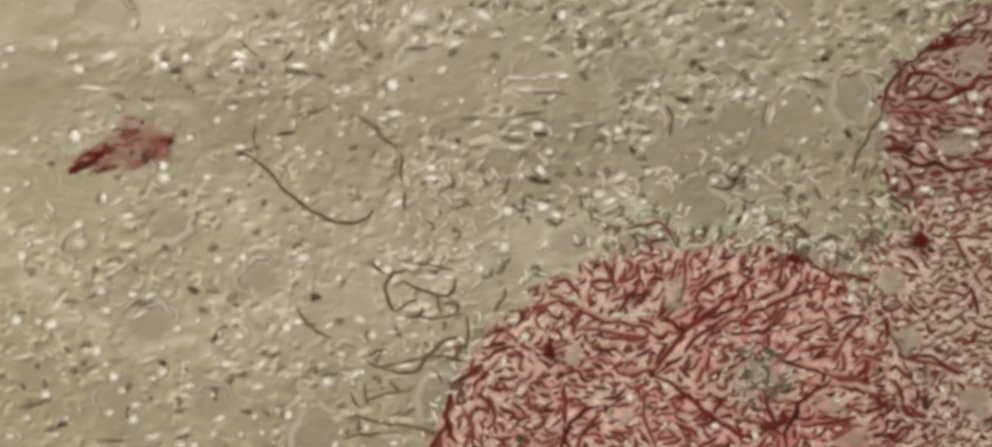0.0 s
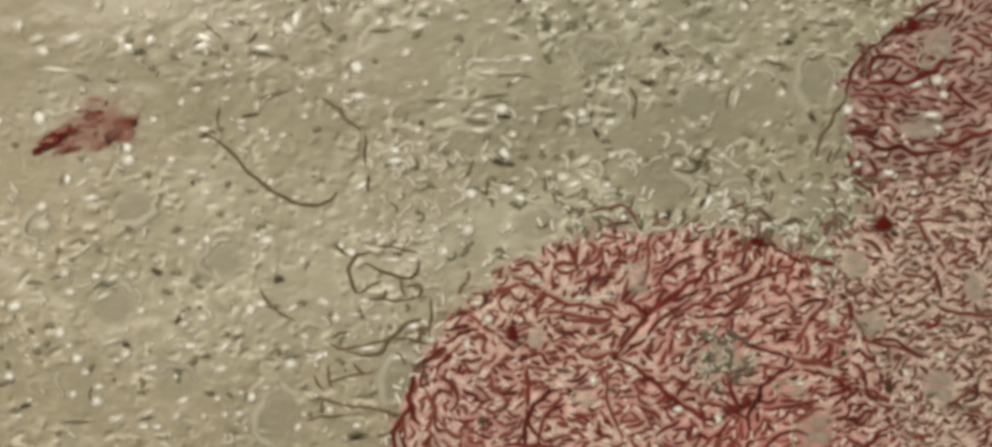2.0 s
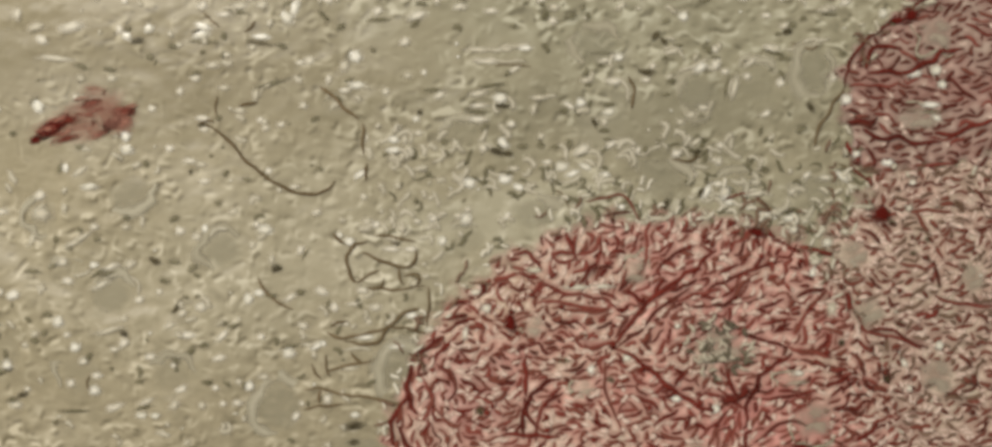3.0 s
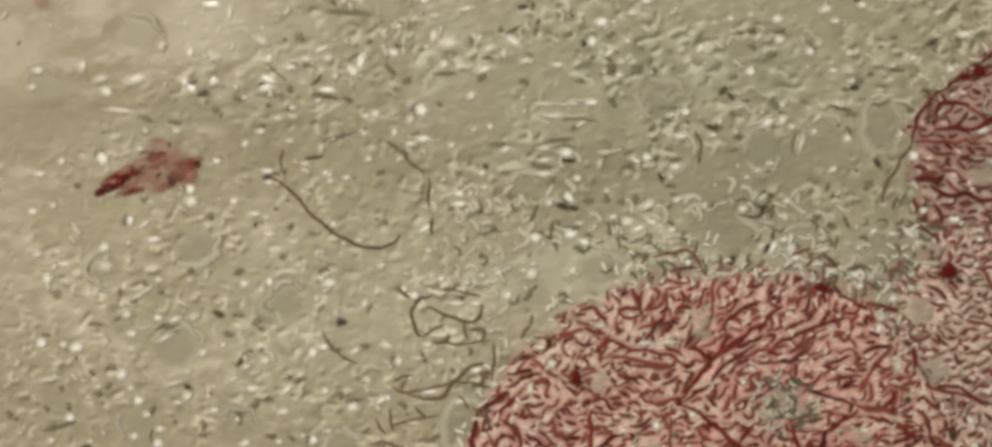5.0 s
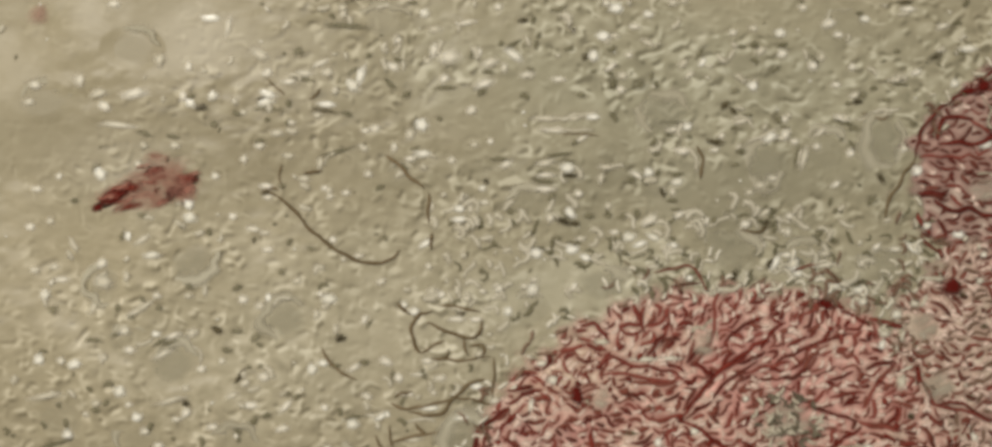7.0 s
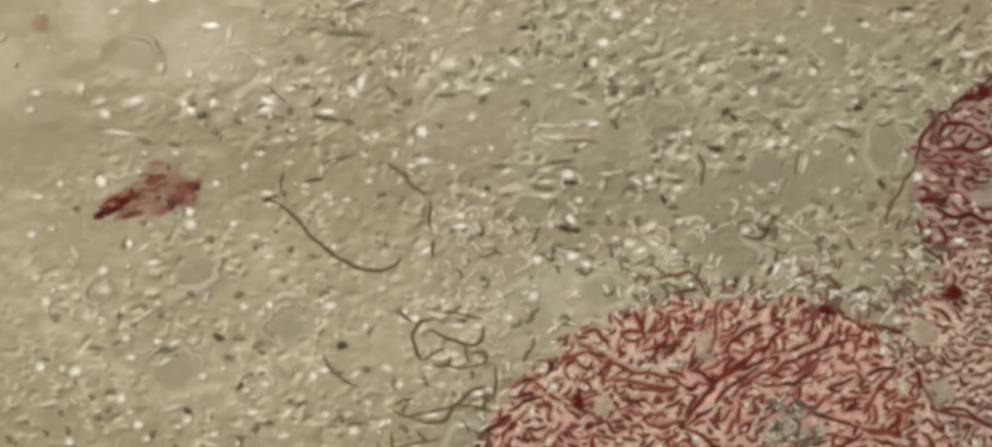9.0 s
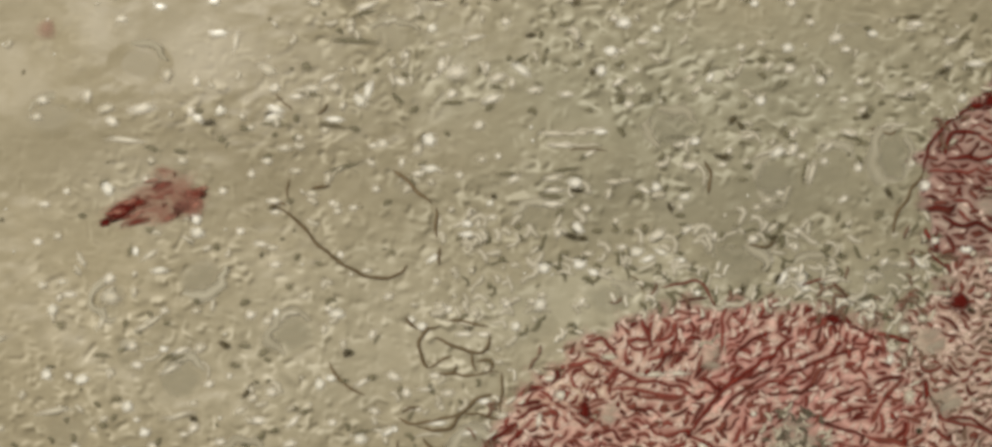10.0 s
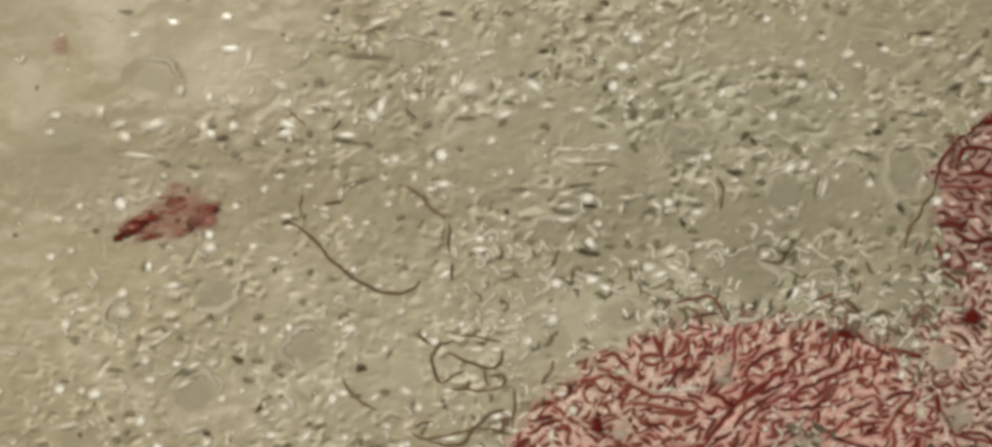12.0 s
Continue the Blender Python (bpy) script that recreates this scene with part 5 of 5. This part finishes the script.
granules(OLIVE, [(1080, 280, 9, 6, 80), (1100, 267, 9, 7, 0), (1110, 193, 18, 6, 0), (1120, 172, 14, 7, 0), (1166, 226, 12, 7, 0), (1176, 292, 14, 7, 70), (1208, 180, 28, 5, 80), (1245, 296, 9, 6, 0), (1262, 250, 14, 6, 80), (1268, 310, 12, 8, 0), (1325, 248, 18, 9, 30), (1530, 218, 26, 5, 0), (48, 430, 14, 12, 0), (113, 476, 24, 7, 0), (145, 468, 14, 7, 40), (150, 425, 12, 7, 80), (172, 438, 10, 8, 0), (190, 410, 10, 7, 0)])
granules(OLIVE, [(215, 478, 24, 6, 30), (215, 424, 10, 8, 0), (232, 478, 26, 5, 20), (262, 390, 10, 8, 0), (335, 392, 16, 8, 30), (335, 460, 18, 8, 0), (365, 470, 18, 9, 40), (405, 367, 10, 9, 0), (450, 330, 10, 7, 0), (500, 468, 10, 8, 0), (542, 447, 16, 5, 60), (718, 362, 8, 8, 0), (718, 480, 12, 8, 0), (766, 437, 10, 7, 0), (776, 432, 12, 6, 80), (940, 332, 20, 5, -30), (960, 338, 20, 5, 20), (1150, 330, 14, 7, 0)])
granules(OLIVE, [(1212, 373, 12, 7, 0), (1217, 345, 10, 7, 0), (1250, 340, 18, 4, 10), (1433, 360, 7, 7, 0), (1480, 340, 8, 7, 0), (50, 640, 40, 6, 15), (118, 584, 14, 7, 0), (135, 572, 10, 8, 40), (140, 543, 14, 8, 0), (202, 610, 16, 7, 60), (320, 490, 14, 8, 0), (340, 617, 10, 10, 0), (385, 590, 16, 7, 20), (430, 560, 14, 7, 15), (490, 512, 16, 6, 0), (520, 592, 24, 5, 10), (535, 507, 14, 8, 0), (580, 527, 14, 7, 80)])
granules(OLIVE, [(630, 528, 8, 8, 0), (952, 612, 22, 6, 0), (1483, 553, 10, 8, 0), (80, 680, 12, 9, 0), (180, 697, 40, 5, 0), (290, 690, 28, 5, 15), (390, 650, 14, 7, 0), (448, 652, 9, 7, 80)])
granules(SOOT, [(626, -87, 24, 7, 0), (780, -29, 14, 7, 0), (849, -81, 14, 10, 40), (874, -106, 12, 8, 0), (1374, -63, 22, 6, 0), (278, 111, 18, 9, 10), (374, 96, 16, 5, 10), (470, 114, 30, 6, -8), (877, 26, 12, 8, 60), (1080, 158, 24, 8, -10), (1095, 100, 16, 9, 40), (1108, 108, 14, 6, -50), (1305, 92, 14, 8, 0), (1423, 22, 22, 9, 35), (378, 243, 14, 6, 0), (724, 223, 8, 8, 0), (845, 283, 18, 9, -10), (852, 212, 22, 5, 0)])
granules(SOOT, [(862, 287, 14, 7, 0), (1000, 237, 14, 7, -60), (1160, 282, 14, 7, 10), (1340, 212, 16, 8, -50), (304, 458, 18, 8, -30), (497, 470, 14, 9, 30), (685, 430, 12, 7, 0), (1112, 366, 16, 8, 80), (1168, 346, 16, 7, 60), (1308, 374, 14, 7, 0), (1502, 440, 9, 8, 0), (1525, 420, 8, 8, 0), (257, 574, 12, 8, 0), (342, 530, 24, 7, 55), (983, 572, 12, 7, 0), (1025, 642, 12, 8, 0), (1390, 583, 9, 9, 0), (1462, 640, 10, 10, 0)])
granules(SOOT, [(622, 717, 28, 11, 15), (620, 744, 14, 9, 0), (95, 672, 16, 7, 20), (820, 690, 12, 11, 0)])


# ---- uncountable fine debris ----
def in_cell(x, y):
    return any(((x - a) / (p + 4)) ** 2 + ((y - b) / (q + 4)) ** 2 < 1 for a, b, p, q, *_ in CLEAR_CELLS)


def debris(name, count, mat, seed, size, label, shapes, avoid):
    rnd = random.Random(seed)
    verts, faces, core = [], [], []
    low_shapes = []
    for k in range(4):
        bm = bmesh.new()
        bmesh.ops.create_icosphere(bm, subdivisions=1, radius=1)
        low_shapes.append(([v.co * (1 + shapes * noise.noise(v.co * 1.4 + Vector((seed + 5.0 * k, 0, 0)))) for v in bm.verts], [tuple(v.index for v in f.verts) for f in bm.faces], [1 - math.hypot(v.co.x, v.co.y) for v in bm.verts]))
        bm.free()
    made = 0
    while made < count:
        x, y = rnd.uniform(-160, 1730), rnd.uniform(-190, 860)
        px, py = spot(x, y)
        if in_cell(x, y) or avoid and max(low_depth(px, py), lobe_depth(px, py)) > 0.004:
            continue
        dense = noise.noise(Vector((px * 14, py * 14, seed)))
        if dense < rnd.uniform(-0.9, 0.35):
            continue
        if x < 330 - 1.1 * y and rnd.random() < 0.75:
            continue
        l = rnd.uniform(*size) * STEP / 2
        w, a = l * rnd.uniform(0.35, 0.9), radians(rnd.gauss(14, 38))
        h, c, s = w * 0.22, math.cos(a), math.sin(a)
        z = max(height(px, py), thin_top(px, py)) + h * 0.25
        o = len(verts)
        vs, fs, cs = rnd.choice(low_shapes)
        core += cs
        verts += [(px + c * v.x * l - s * v.y * w, py + s * v.x * l + c * v.y * w, z + v.z * h) for v in vs]
        faces += [tuple(i + o for i in f) for f in fs]
        made += 1
    tagged(new(name, mesh_of(name, verts, faces, mat, core)), label, "debris", kind="stuff")


debris("pale_debris", 80, PALE, 31, (10, 24), "fine pale crumbs scattered over the grey-green film", 0.5, True)
debris("olive_debris", 60, OLIVE, 32, (9, 20), "fine olive-brown crumbs scattered over the film", 0.6, True)
def squiggles(name, count, mat, seed, length, width, label, box=None, spread=50):
    """Short bent crumbs strewn where debris lies thick."""
    rnd = random.Random(seed)
    verts, faces, core, made = [], [], [], 0
    while made < count:
        x, y = (rnd.uniform(box[0], box[2]), rnd.uniform(box[1], box[3])) if box else (rnd.uniform(-160, 1730), rnd.uniform(-190, 860))
        px, py = spot(x, y)
        if in_cell(x, y) or max(low_depth(px, py), lobe_depth(px, py), thin_depth(px, py)) > 0.002:
            continue
        i, j = int((px + WIDE / 2) / WIDE * (NX - 1)), int((py + TALL / 2) / TALL * (NY - 1))
        if not (0 <= i < NX and 0 <= j < NY) or not box and crowd[j, i] < rnd.uniform(0.15, 1.5):
            continue
        way, step, pts = radians(rnd.gauss(15, spread)), rnd.uniform(*length) / 3, [(x, y)]
        bend = rnd.choice((-1, 1)) * rnd.uniform(0.2, 0.9)
        for _ in range(3):
            way += bend + rnd.gauss(0, 0.6)
            x, y = x + step * math.cos(way), y - step * math.sin(way)
            pts.append((x, y))
        me = thread_mesh("squiggle", pts, rnd.uniform(*width), mat, top_of, 0.1, flat=0.25)
        o = len(verts)
        verts += [tuple(v.co) for v in me.vertices]
        faces += [tuple(i + o for i in f.vertices) for f in me.polygons]
        core += [c.value for c in me.attributes["core"].data]
        bpy.data.meshes.remove(me)
        made += 1
    tagged(new(name, mesh_of(name, verts, faces, mat, core)), label, "debris", kind="stuff")


squiggles("pale_squiggle_debris", 190, CURD, 41, (10, 30), (11, 17), "short bent pale crumbs strewn over the film")
squiggles("olive_squiggle_debris", 90, OLIVE, 42, (10, 20), (9, 13), "short bent olive-brown crumbs strewn over the film")
CURDS = (660, 262, 1400, 440)
squiggles("pale_curd_debris", 105, CURD, 43, (14, 46), (10, 16), "pale curdled crumbs crowded along the red colony's rim", CURDS, 28)
squiggles("brown_curd_debris", 75, OLIVE, 44, (14, 40), (7, 11), "olive-brown bent crumbs crowded along the red colony's rim", CURDS, 28)
debris("bright_debris", 60, BRIGHT, 33, (6, 11), "tiny glossy white beads scattered over the film", 0.2, False)


def motions():
    """Nothing on the slide moves by itself: the shift of the slide is the camera's path."""


motions()
